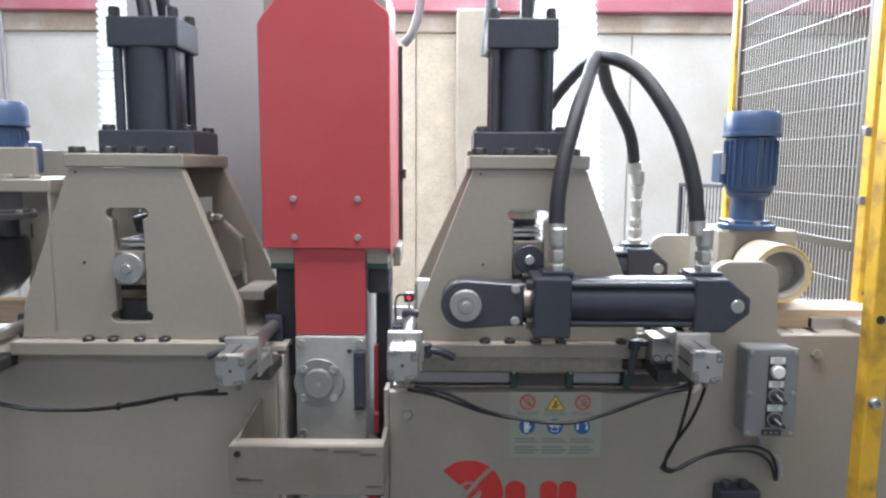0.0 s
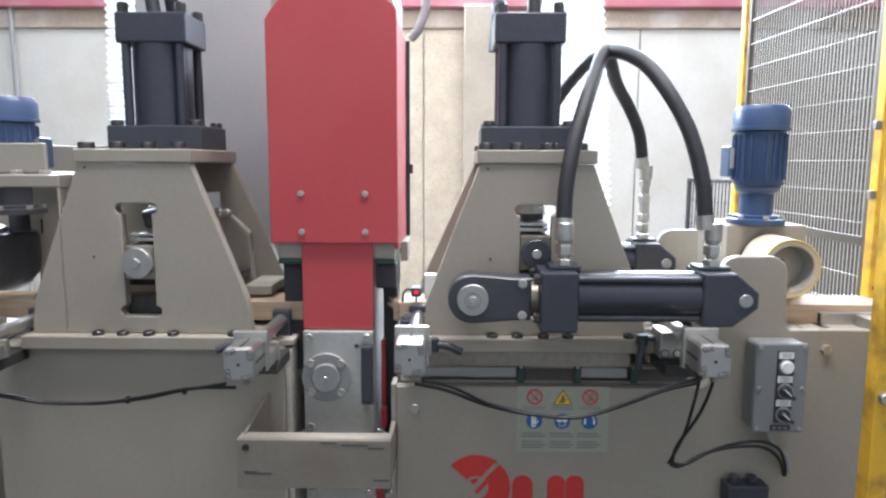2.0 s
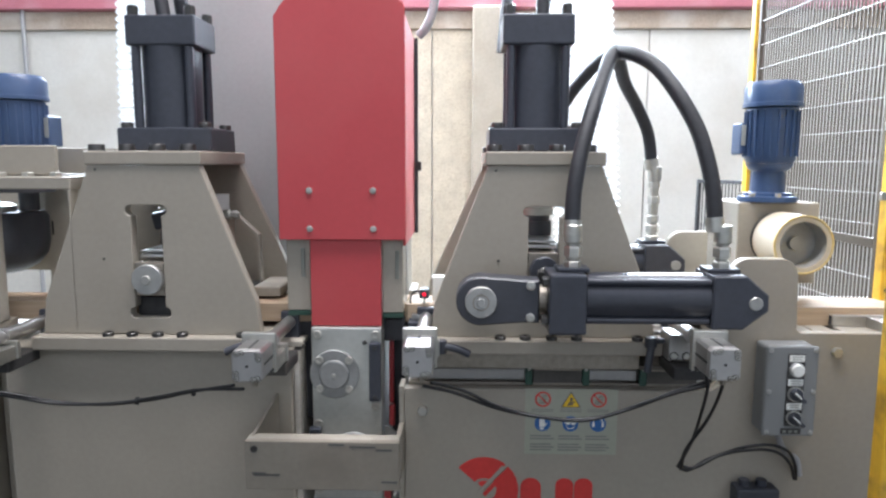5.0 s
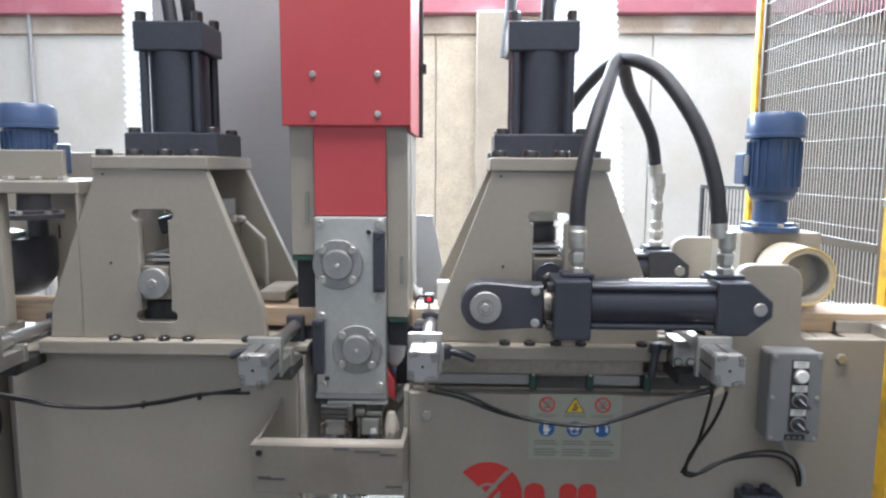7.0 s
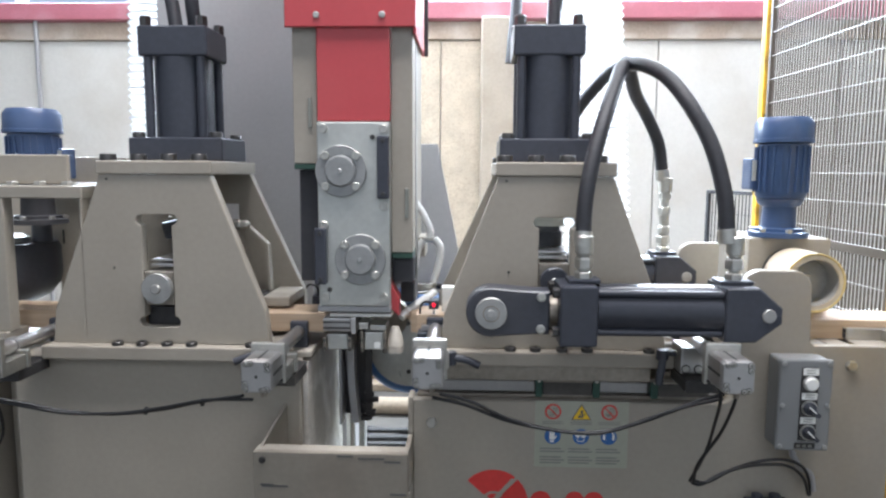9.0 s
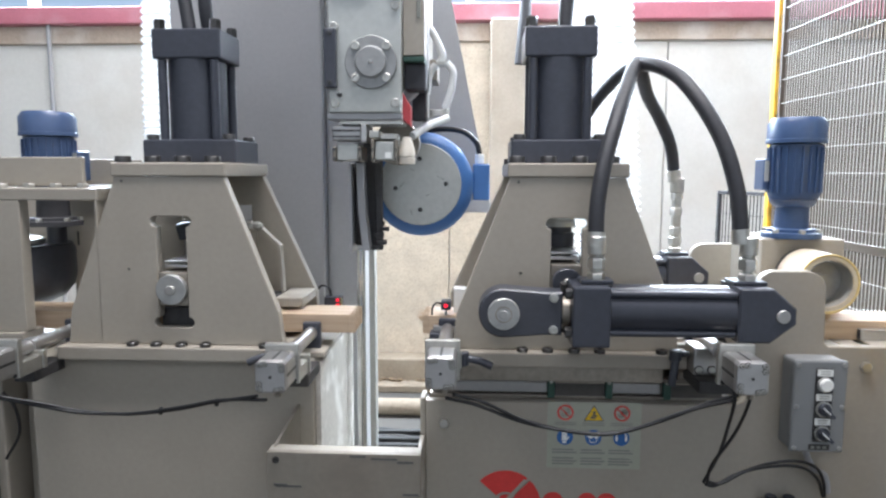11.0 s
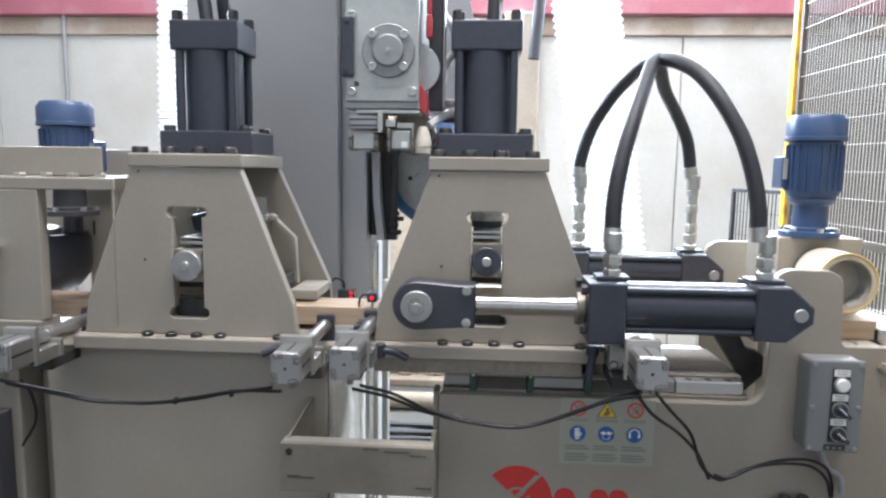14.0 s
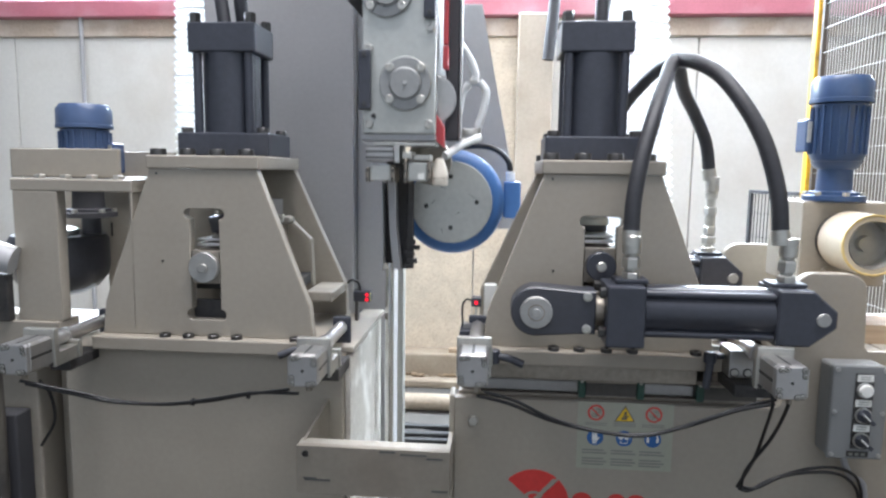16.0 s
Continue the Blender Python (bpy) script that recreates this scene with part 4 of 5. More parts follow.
# tools, pusher and motor under the head
part("tool_rail", box(B(), -0.331, -0.180, 0.03, 0.12, 0.640, 0.6525, 0.002), COLUMN, head)
part("tool_strip", box(B(), -0.306, -0.178, 0.028, 0.10, 0.630, 0.6365, 0.001), GALV, head)
pu = part("pusher", box(B(), -0.321, -0.2625, 0.03, 0.10, 0.598, 0.627, 0.003), ALU, head, "aluminium pneumatic pusher")
for z in (0.606, 0.618):
    part("pusher_slot", box(B(), -0.3205, -0.264, 0.0285, 0.0302, z - 0.0018, z + 0.0018, 0), BOLT, pu)
part("pusher_plate", box(B(), -0.262, -0.251, 0.022, 0.11, 0.595, 0.630, 0.002), STEEL, pu)
part("pusher_foot", box(B(), -0.314, -0.270, 0.035, 0.10, 0.558, 0.592, 0.003), GALV, pu)
for x in (-0.322, -0.2695):
    part("pusher_cheek", box(B(), x, x + 0.0075, 0.030, 0.10, 0.556, 0.586, 0.002), RAW, pu)
part("pusher_foot", box(B(), -0.236, -0.196, 0.035, 0.10, 0.559, 0.597, 0.003), GALV, pu)
for x in (-0.243, -0.1955):
    part("pusher_cheek", box(B(), x, x + 0.0065, 0.029, 0.10, 0.555, 0.600, 0.002), RAW, pu)
part("pusher_tag", box(B(), -0.215, -0.202, 0.0335, 0.0348, 0.563, 0.575, 0), WHITE, pu, "white tag")
part("pusher_bridge", box(B(), -0.247, -0.226, 0.03, 0.09, 0.603, 0.618, 0.002), ZINC, pu)
part("pusher_bridge", box(B(), -0.224, -0.190, 0.034, 0.09, 0.6005, 0.612, 0.002), ZINC, pu)
screws(pu, [(x, 0.03, z) for x in (-0.318, -0.266, -0.240, -0.192) for z in (0.562, 0.580)], "-y", 0.003, 0.0015, BOLT, "screw")
bm = B()
lathe(bm, (-0.172, 0.05, 0), "z", [(0.551, 0.010), (0.552, 0.0165), (0.563, 0.0175), (0.564, 0.0155), (0.566, 0.0155), (0.567, 0.0175), (0.580, 0.0165), (0.596, 0.0115), (0.606, 0.008)], 22)
part("air_bellow", bm, CREAM, head, "white rubber elbow")
part("knife_strip", box(B(), -0.309, -0.302, 0.13, 0.20, 0.357, 0.555, 0.002), COLUMN, head)
part("knife_backing", box(B(), -0.3015, -0.252, 0.17, 0.22, 0.37, 0.60, 0.002), DARK, head)
part("knife_strip", plate(B(), [(-0.292, 0.555), (-0.276, 0.555), (-0.272, 0.45), (-0.263, 0.363), (-0.279, 0.363), (-0.288, 0.45)], 0.128, 0.166, bev=0.001), COLUMN, head, "grey tapered strip")
part("knife_rod", box(B(), -0.274, -0.272, 0.115, 0.119, 0.50, 0.557, 0), STEEL, head)
bm = B()
box(bm, -0.252, -0.238, 0.152, 0.168, 0.362, 0.56, 0.001)
for i, (dx, dz) in enumerate(((0, 0), (0.010, 0.012), (0.004, 0.028), (0.016, 0.042), (0.006, 0.054))):
    box(bm, -0.262 + dx, -0.240 + dx, 0.146 + 0.002 * i, 0.166, 0.362 + dz, 0.372 + dz, 0.001)
part("cutter_block", bm, DARK, head, "dark toothed cutter block")
bm = B()
lathe(bm, (-0.205, 0.16, 0.60), "y", [(0, 0.048), (0.004, 0.05), (0.03, 0.05), (0.034, 0.048)], 40)
part("saw_disc", bm, RAW, head, "steel saw disc")
bm = B()
lathe(bm, (-0.161, 0, 0.507), "y", [(0.262, 0.0955), (0.262, 0.104), (0.272, 0.118), (0.285, 0.1245), (0.40, 0.1245), (0.405, 0.118)], 64)
mo = part("saw_motor", bm, BLUE_LIGHT, head, "blue motor with a round grey face")
bm = B()
rod(bm, (-0.161, 0, 0.507), "y", 0.0965, 0.252, 0.2615, 64)
part("motor_face", bm, GALV, mo, "scratched grey end plate")
for a, d, w in ((0.3, 0.05, 0.02), (2.1, 0.04, 0.012), (3.2, 0.045, 0.018), (4.4, 0.07, 0.015), (5.3, 0.03, 0.01)):
    bm = B()
    box(bm, -w / 2, w / 2, -0.0004, 0.0003, -0.0008, 0.0008, 0)
    bmesh.ops.transform(bm, matrix=Matrix.Translation((-0.161 + d * math.cos(a), 0.252, 0.507 + d * math.sin(a))) @ Matrix.Rotation(a * 1.7, 4, "Y"), verts=bm.verts)
    part("scratch", bm, INK_GREY, mo)
screws(mo, [(-0.161 + 0.06 * math.cos(a), 0.252, 0.507 + 0.06 * math.sin(a)) for a in (0.02, 1.6, 3.3, 4.7)], "-y", 0.0055, 0.002, BOLT, "screw")
part("terminal_box", box(B(), -0.038, 0.003, 0.30, 0.37, 0.468, 0.556, 0.004), BLUE_LIGHT, mo)
bm = B()
rod(bm, (-0.022, 0.335, 0), "z", 0.011, 0.5562, 0.580, 14)
part("cable_gland", bm, WHITE, mo)
bm = B()
tube(bm, [(-0.022, 0.335, 0.58), (-0.03, 0.335, 0.608), (-0.06, 0.34, 0.634), (-0.10, 0.35, 0.642), (-0.15, 0.36, 0.640)], 0.007, 10, 8)
part("motor_cable", bm, CABLE, mo)
part("back_plate", plate(B(), [(-0.26, 0.430), (0.014, 0.430), (-0.102, 1.002), (-0.26, 1.002)], 0.44, 0.452), COLUMN, head, "grey tapered mounting plate")
part("lift_hose", tube(B(), [(-0.074, 0.36, 1.834), (-0.079, 0.36, 1.781), (-0.087, 0.36, 1.735), (-0.102, 0.36, 1.698), (-0.121, 0.37, 1.679)], 0.011, 14, 6), PIPE, head, "grey flexible hose")
part("edge_rod", box(B(), -0.1275, -0.119, 0.290, 0.302, 1.20, 1.66, 0.001), FRAMEDARK, head)
part("edge_block", box(B(), -0.1275, -0.111, 0.288, 0.304, 1.350, 1.372, 0.001), BOLT, head)
part("side_arm", box(B(), -0.168, -0.139, 0.12, 0.16, 0.645, 1.20, 0.003), FRAMEDARK, head)
part("arm_edge", box(B(), -0.1385, -0.134, 0.118, 0.162, 0.65, 1.20, 0.001), RAIL, head)
part("red_block", box(B(), -0.172, -0.160, 0.09, 0.118, 0.790, 0.836, 0.003), RED, head)
part("red_bracket", box(B(), -0.172, -0.162, 0.10, 0.119, 0.84, 0.99, 0.003), RED, head)
part("red_tongue", plate(B(), [(-0.184, 0.644), (-0.165, 0.628), (-0.165, 0.668), (-0.184, 0.700)], 0.055, 0.095), RED, head)
bm = B()
lathe(bm, (-0.196, 0.112, 0.73), "y", [(0.0, 0.050), (0.001, 0.052), (0.004, 0.052)], 40)
part("blade_edge", bm, STEEL, head, "bright round blade")
for pts in ([(-0.150, 0.2, 0.90), (-0.150, 0.2, 0.873), (-0.125, 0.2, 0.835), (-0.108, 0.2, 0.797), (-0.1105, 0.2, 0.780)], [(-0.098, 0.2, 0.778), (-0.0835, 0.2, 0.755), (-0.090, 0.2, 0.71), (-0.101, 0.2, 0.678)], [(-0.122, 0.2, 0.774), (-0.136, 0.2, 0.752), (-0.143, 0.2, 0.71)], [(-0.097, 0.19, 0.655), (-0.110, 0.17, 0.648), (-0.140, 0.14, 0.632), (-0.166, 0.11, 0.612)]):
    part("air_hose", tube(B(), pts, 0.0085, 14, 8), WHITEHOSE, head, "white rubber air hose")
cx0, cy0, cz0 = (-0.108, 0.2, 0.662)
bm = B()
for k in range(4):
    tube(bm, [(cx0 - 0.03, cy0 - 0.012, cz0 - 0.004 + 0.005 * k), (cx0 - 0.008, cy0 - 0.014, cz0 + 0.003 * k), (cx0 + 0.012, cy0 - 0.004, cz0 - 0.006 + 0.006 * k), (cx0 + 0.004, cy0 + 0.012, cz0 - 0.01), (cx0 - 0.03, cy0, cz0 - 0.012)], 0.0028, 8, 6)
part("hose_clip", bm, ZINC, head)
bm = B()
hexhead(bm, (-0.121, 0.2, 0.776), "x", 0.008, 0.022)
hexhead(bm, (-0.1105, 0.2, 0.774), "z", 0.0075, 0.016)
part("hose_tee", bm, ZINC, head)

# ---- sensors ----


def sensor(x, y, z, amber, label):
    s = thing("light_sensor", label, "sensor", "light sensors", at=(x, y, z))
    part("housing", box(B(), x - 0.024, x + 0.018, y, y + 0.03, z + 0.001, z + 0.026, 0.002), BLACK, s)
    for dz in (0.007, 0.019):
        bm = B()
        rod(bm, (x + 0.009, y - 0.002, z + dz), "y", 0.0042, -0.001, 0.0019, 14)
        part("red_lamp", bm, LED, s, "glowing red lamp")
    if amber:
        part("stand", box(B(), x - 0.022, x - 0.014, y + 0.006, y + 0.024, 1.0105, z + 0.0005, 0.001), DARK, s)
        for dz in (0.006, 0.013, 0.020):
            part("amber_lamp", box(B(), x + 0.0165, x + 0.0185, y - 0.0015, y - 0.0002, z + dz, z + dz + 0.003, 0), LED_AMBER, s)
    bm = B()
    tube(bm, [(x - 0.01, y + 0.015, z + 0.026), (x - 0.015, y + 0.015, z + 0.045), (x - 0.035, y + 0.02, z + 0.05), (x - 0.05, y + 0.03, z + 0.03)], 0.0025, 8, 8)
    part("lead", bm, CABLE, s)
    return s


sensor(-0.371, 0.25, 1.058, True, "black light sensor with red lamps on the fixed base")
p = part("sensor_plate", box(B(), -0.125, -0.075, 0.03, 0.12, 1.028, 1.05, 0.002), BLACK, right_press)
part("sensor_stem", box(B(), -0.0955, -0.0905, 0.080, 0.088, 1.0505, 1.0925, 0.001), GALV, p)
part("sensor_head", box(B(), -0.103, -0.082, 0.068, 0.10, 1.093, 1.112, 0.002), BLACK, p)
bm = B()
rod(bm, (-0.0925, 0.0675, 1.1025), "y", 0.0042, -0.0012, 0.0004, 16)
part("sensor_lamp", bm, LED, p, "glowing red lamp")
bm = B()
tube(bm, [(-0.103, 0.085, 1.104), (-0.113, 0.083, 1.106), (-0.121, 0.080, 1.096), (-0.122, 0.078, 1.076), (-0.120, 0.076, 1.0505)], 0.0022, 8, 8)
part("sensor_lead", bm, CABLE, p)
part("sensor_bracket", box(B(), -0.118, -0.072, 0.05, 0.066, 1.0505, 1.062, 0.001), ALU, p)
part("stop_block", box(B(), -0.077, -0.050, 0.105, 0.135, 1.0285, 1.134, 0.002), WHITE, right_press, "white painted block")

# ---- feed units ----


def feed_motor(cx, cy, z0, side, label, gear=None):
    """An upright geared motor: flange at z0, terminal box on the given side."""
    m = thing("feed_motor", label, "electric motor", "feed motors", at=(cx, cy, z0))
    bm = B()
    lathe(bm, (cx, cy, z0), "z", [(0.001, 0.062), (0.012, 0.062), (0.014, 0.05), (0.02, 0.05), (0.022, 0.036), (0.068, 0.034), (0.072, 0.042), (0.085, 0.050)], 36)
    part("gear_flange", bm, gear or BLUE, m)
    bm = B()
    lathe(bm, (cx, cy, z0), "z", [(0.0855, 0.048), (0.095, 0.053), (0.205, 0.053), (0.207, 0.048)], 36)
    part("stator", bm, BLUE, m)
    for i in range(22):
        a = 2 * math.pi * i / 22
        bm = B()
        box(bm, 0.051, 0.0572, -0.0016, 0.0016, 0.100, 0.200, 0.0006)
        bmesh.ops.transform(bm, matrix=Matrix.Translation((cx, cy, z0)) @ Matrix.Rotation(a, 4, "Z"), verts=bm.verts)
        part("fin", bm, BLUE, m)
    bm = B()
    lathe(bm, (cx, cy, z0), "z", [(0.2075, 0.0600), (0.2085, 0.0615), (0.216, 0.0615), (0.217, 0.0600), (0.250, 0.0600), (0.263, 0.0515), (0.264, 0.04), (0.262, 0.02)], 40)
    part("fan_cover", bm, BLUE, m)
    s = side
    x0, x1 = sorted((cx + s * 0.054, cx + s * 0.067))
    part("terminal_box", box(B(), x0, x1, cy - 0.002, cy + 0.05, z0 + 0.105, z0 + 0.175, 0.004), BLUE, m)
    xa, xb2 = sorted((cx + s * 0.056, cx + s * 0.066))
    part("rating_plate", box(B(), xa, xb2, cy - 0.0045, cy - 0.0025, z0 + 0.125, z0 + 0.170, 0.001), GALV, m, "metal rating plate")
    screws(m, [(cx + 0.054 * math.cos(a), cy + 0.054 * math.sin(a), z0 + 0.012) for a in (0.5, 1.6, 2.6, 3.7, 4.7, 5.8)], "z", 0.0075, 0.008, ZINC, hexa=True)
    return m


RFX = 0.685
motor_right = feed_motor(0.674, 0.2, 1.241, -1, "blue upright electric motor driving the feed roller")
gb = part("roller_housing", box(B(), 0.598, 0.775, 0.165, 0.34, 1.06, 1.2405, 0.003), PAINT, motor_right, "beige-grey roller housing")
screws(motor_right, [(0.655, 0.165, 1.09), (0.752, 0.165, 1.09)], "-y", 0.012, 0.006, PAINT)
bm = B()
lathe(bm, (RFX, 0, 1.161), "y", [(0.149, 0.02), (0.149, 0.058), (0.146, 0.061), (0.048, 0.061), (0.046, 0.0605), (0.046, 0.0485), (0.048, 0.0475), (0.09, 0.0475), (0.09, 0.012)], 56)
wh = part("feed_roller", bm, TYRE, motor_right, "cream polyurethane feed roller with yellow edge")
bm = B()
lathe(bm, (RFX, 0, 1.161), "y", [(0.150, 0.048), (0.1645, 0.058)], 44)
part("roller_flange", bm, DARK, wh)
bm = B()
lathe(bm, (RFX, 0, 1.161), "y", [(0.049, 0.0613), (0.045, 0.0612), (0.0445, 0.0585), (0.0458, 0.0565)], 56, False)
part("tyre_edge", bm, TYRE_EDGE, wh, "worn yellow edge")
bm = B()
lathe(bm, (RFX, 0, 1.161), "y", [(0.0475, 0.0470), (0.0465, 0.0462), (0.086, 0.0445), (0.086, 0.012)], 48, False)
part("rim", bm, RIM, wh, "grey cast rim")
bm = B()
lathe(bm, (RFX, 0, 1.161), "y", [(0.076, 0.006), (0.076, 0.014), (0.0855, 0.016)], 28)
part("roller_nut", bm, RIM, wh)

LFX = -1.023
motor_left = feed_motor(LFX, 0.2, 1.256, 1, "blue upright electric motor behind the feed bracket", FRAMEDARK)
fb = thing("feed_bracket", "beige-grey welded bracket holding the outfeed motor", "machine bracket", at=(-0.95, 0.1, 1.0))
part("front_box", box(B(), -1.10, -0.856, 0.05, 0.062, 1.352, 1.414, 0.003), PAINT, fb)
part("rear_box", box(B(), -1.10, -0.856, 0.30, 0.312, 1.352, 1.414, 0.003), PAINT, fb)
part("top_plate", plate(B(), [(-1.066, 1.325), (-0.80, 1.325), (-0.80, 1.350), (-1.066, 1.350)], 0.0, 0.09, bev=0.002), PAINT, fb)
part("top_plate_rear", box(B(), -1.10, -0.80, 0.28, 0.36, 1.325, 1.350, 0.002), PAINT, fb)
part("leg", box(B(), -1.062, -0.965, 0.0, 0.03, 1.05, 1.3245, 0.002), PAINT, fb)
part("leg", box(B(), -0.807, -0.802, 0.0, 0.03, 1.03, 1.3245, 0.002), PAINT, fb)
part("rear_wall", box(B(), -1.30, -0.86, 0.365, 0.377, 1.10, 1.3245, 0.002), PAINT, fb)
for z in (1.255, 1.16):
    part("wall_slot", box(B(), -1.067, -1.063, 0.3635, 0.3655, z - 0.018, z + 0.018, 0), BOLT, fb)
part("rear_leg", box(B(), -1.043, -0.95, 0.30, 0.324, 1.03, 1.3245, 0.002), PAINT, fb)
part("wall_slot", box(B(), -1.030, -1.026, 0.2985, 0.3005, 1.20, 1.235, 0), BOLT, fb)
part("foot_plate", box(B(), -1.25, -0.968, -0.01, 0.06, 0.986, 1.0495, 0.002), PAINT, fb)
screws(fb, [(-1.02 + 0.058 * i, 0.03, 1.350) for i in range(4)], "z", 0.012, 0.009, ZINC, hexa=True)
bm = B()
lathe(bm, (-1.135, 0.25, 1.060), "z", [(0.0, 0.02), (0.003, 0.055), (0.018, 0.085), (0.045, 0.106), (0.07, 0.112), (0.135, 0.112), (0.148, 0.104), (0.15, 0.03)], 40)
bw = part("roller_drum", bm, BLACK, motor_left, "dark cast roller drum")
bm = B()
lathe(bm, (-1.135, 0.22, 1.2105), "z", [(0.0, 0.02), (0.0, 0.062), (0.012, 0.062), (0.018, 0.05), (0.018, 0.02)], 32)
part("drum_cap", bm, GALV, bw, "pale steel cap")
bm = B()
lathe(bm, (-1.050, 0.25, 1.2105), "z", [(0.0, 0.018), (0.0, 0.022), (0.05, 0.022), (0.052, 0.018), (0.060, 0.018)], 20)
part("drum_shaft", bm, BLACK, bw)
part("left_bed", box(B(), -2.6, -1.045, 0.02, 0.40, 0.0, 0.985, 0.004), PAINT, fb)
bm = B()
tube(bm, [(-1.05, -0.02, 1.18), (-1.09, -0.03, 1.19), (-1.16, -0.03, 1.17)], 0.03, 14, 6)
part("hose_stub", bm, COLUMN, fb)
part("valve_block", box(B(), -1.14, -1.07, -0.02, 0.0, 1.05, 1.15, 0.003), DARK, fb)
bm = B()
rod(bm, (-1.09, -0.045, 0), "z", 0.014, 0.40, 0.985, 18)
part("guide_rod", bm, DARK, fb)
part("dark_cover", box(B(), -1.25, -1.062, -0.03, 0.018, 0.0, 0.85, 0.004), FRAMEDARK, fb)

# ---- infeed table parts at the far right ----
it = thing("stop_rail", "bright steel stop rail lying on the infeed table", "rail", at=(0.9, 0.05, 1.04))
part("rail", box(B(), 0.762, 1.4, 0.060, 0.085, 1.0415, 1.0655, 0.002), STEEL, it, "bright square tube")
# Dark sheet on the bar's end, painted for the shade inside a tube.
part("rail_end", box(B(), 0.7612, 0.7622, 0.0625, 0.0825, 1.044, 1.063, 0), FRAMEDARK, it, "dark sheet for the shaded open end of the tube")
part("rail_arm", box(B(), 0.832, 0.856, -0.05, 0.0595, 1.0415, 1.0635, 0.002), STEEL, it)

# ---- control box ----
cb = thing("control_box", "grey cast push-button box screwed to the base", "control box", at=(0.605, -0.05, 0.95))
part("housing", box(B(), 0.579, 0.676, -0.048, -0.0005, 0.851, 1.029, 0.006), BOXGREY, cb)
part("lid", box(B(), 0.577, 0.678, -0.057, -0.0485, 0.849, 1.031, 0.004), BOXGREY, cb)
screws(cb, [(x, -0.057, z) for x in (0.585, 0.670) for z in (0.858, 0.940, 1.022)], "-y", 0.0045, 0.002, TURNED, "screw")
BX = 0.634
for z in (0.985, 0.937, 0.889):
    part("legend_plate", box(B(), BX - 0.0165, BX + 0.0165, -0.0595, -0.0575, z - 0.018, z + 0.031, 0.001), BOLT, cb, "black legend plate")
    lab = part("legend_label", box(B(), BX - 0.0145, BX + 0.0145, -0.0605, -0.0596, z + 0.016, z + 0.029, 0), WHITE, cb, "white legend label")
    for dz in (0.0195, 0.0245):
        part("legend_line", box(B(), BX - 0.009, BX + 0.009, -0.0608, -0.0606, z + dz, z + dz + 0.0015, 0), INK_GREY, lab)
    bm = B()
    lathe(bm, (BX, 0, z), "y", [(-0.0605, 0.0148), (-0.0640, 0.0148), (-0.0645, 0.0135), (-0.0640, 0.0120)], 28, False)
    part("bezel", bm, TURNED if z > 0.95 else ZINC, cb, "bright bezel ring")
    bm = B()
    lathe(bm, (BX, 0, z), "y", [(-0.0695, 0.009), (-0.0695, 0.0105), (-0.068, 0.0122), (-0.060, 0.0125)], 28)
    bt = part("push_button" if z > 0.95 else "selector_knob", bm, WHITE if z > 0.95 else BLACK, cb, "white push button" if z > 0.95 else "black selector knob")
    if z < 0.95:
        for name, w, h0, h1, mat in (("grip", 0.0036, -0.080, -0.0697, BLACK), ("pointer_line", 0.0012, -0.0805, -0.0801, WHITE)):
            bm = B()
            box(bm, -0.0125, 0.0175 if name == "grip" else 0.006, h0, h1, -w, w, 0.0008 if name == "grip" else 0)
            bmesh.ops.transform(bm, matrix=Matrix.Translation((BX, 0, z)) @ Matrix.Rotation(radians(42), 4, "Y"), verts=bm.verts)
            part(name, bm, mat, bt)
part("maker_plate", box(B(), BX - 0.022, BX + 0.017, -0.0585, -0.0572, 0.855, 0.866, 0), BOLT, cb)
for i in range(3):
    part("maker_mark", box(B(), BX - 0.018 + i * 0.011, BX - 0.011 + i * 0.011, -0.0590, -0.0586, 0.8575, 0.8625, 0), INK_GREY, cb)

# ---- warning sticker ----
st = thing("warning_sticker", "pale warning sticker with safety symbols on the base", "sticker", at=(0.21, 0, 0.85))
part("sheet", box(B(), 0.119, 0.308, -0.0012, -0.0002, 0.781, 0.921, 0), LABEL, st)


def disc(x, z, r, y, n=28):
    bm = B()
    return lathe(bm, (x, 0, z), "y", [(y - 0.0004, r), (y, r)], n)


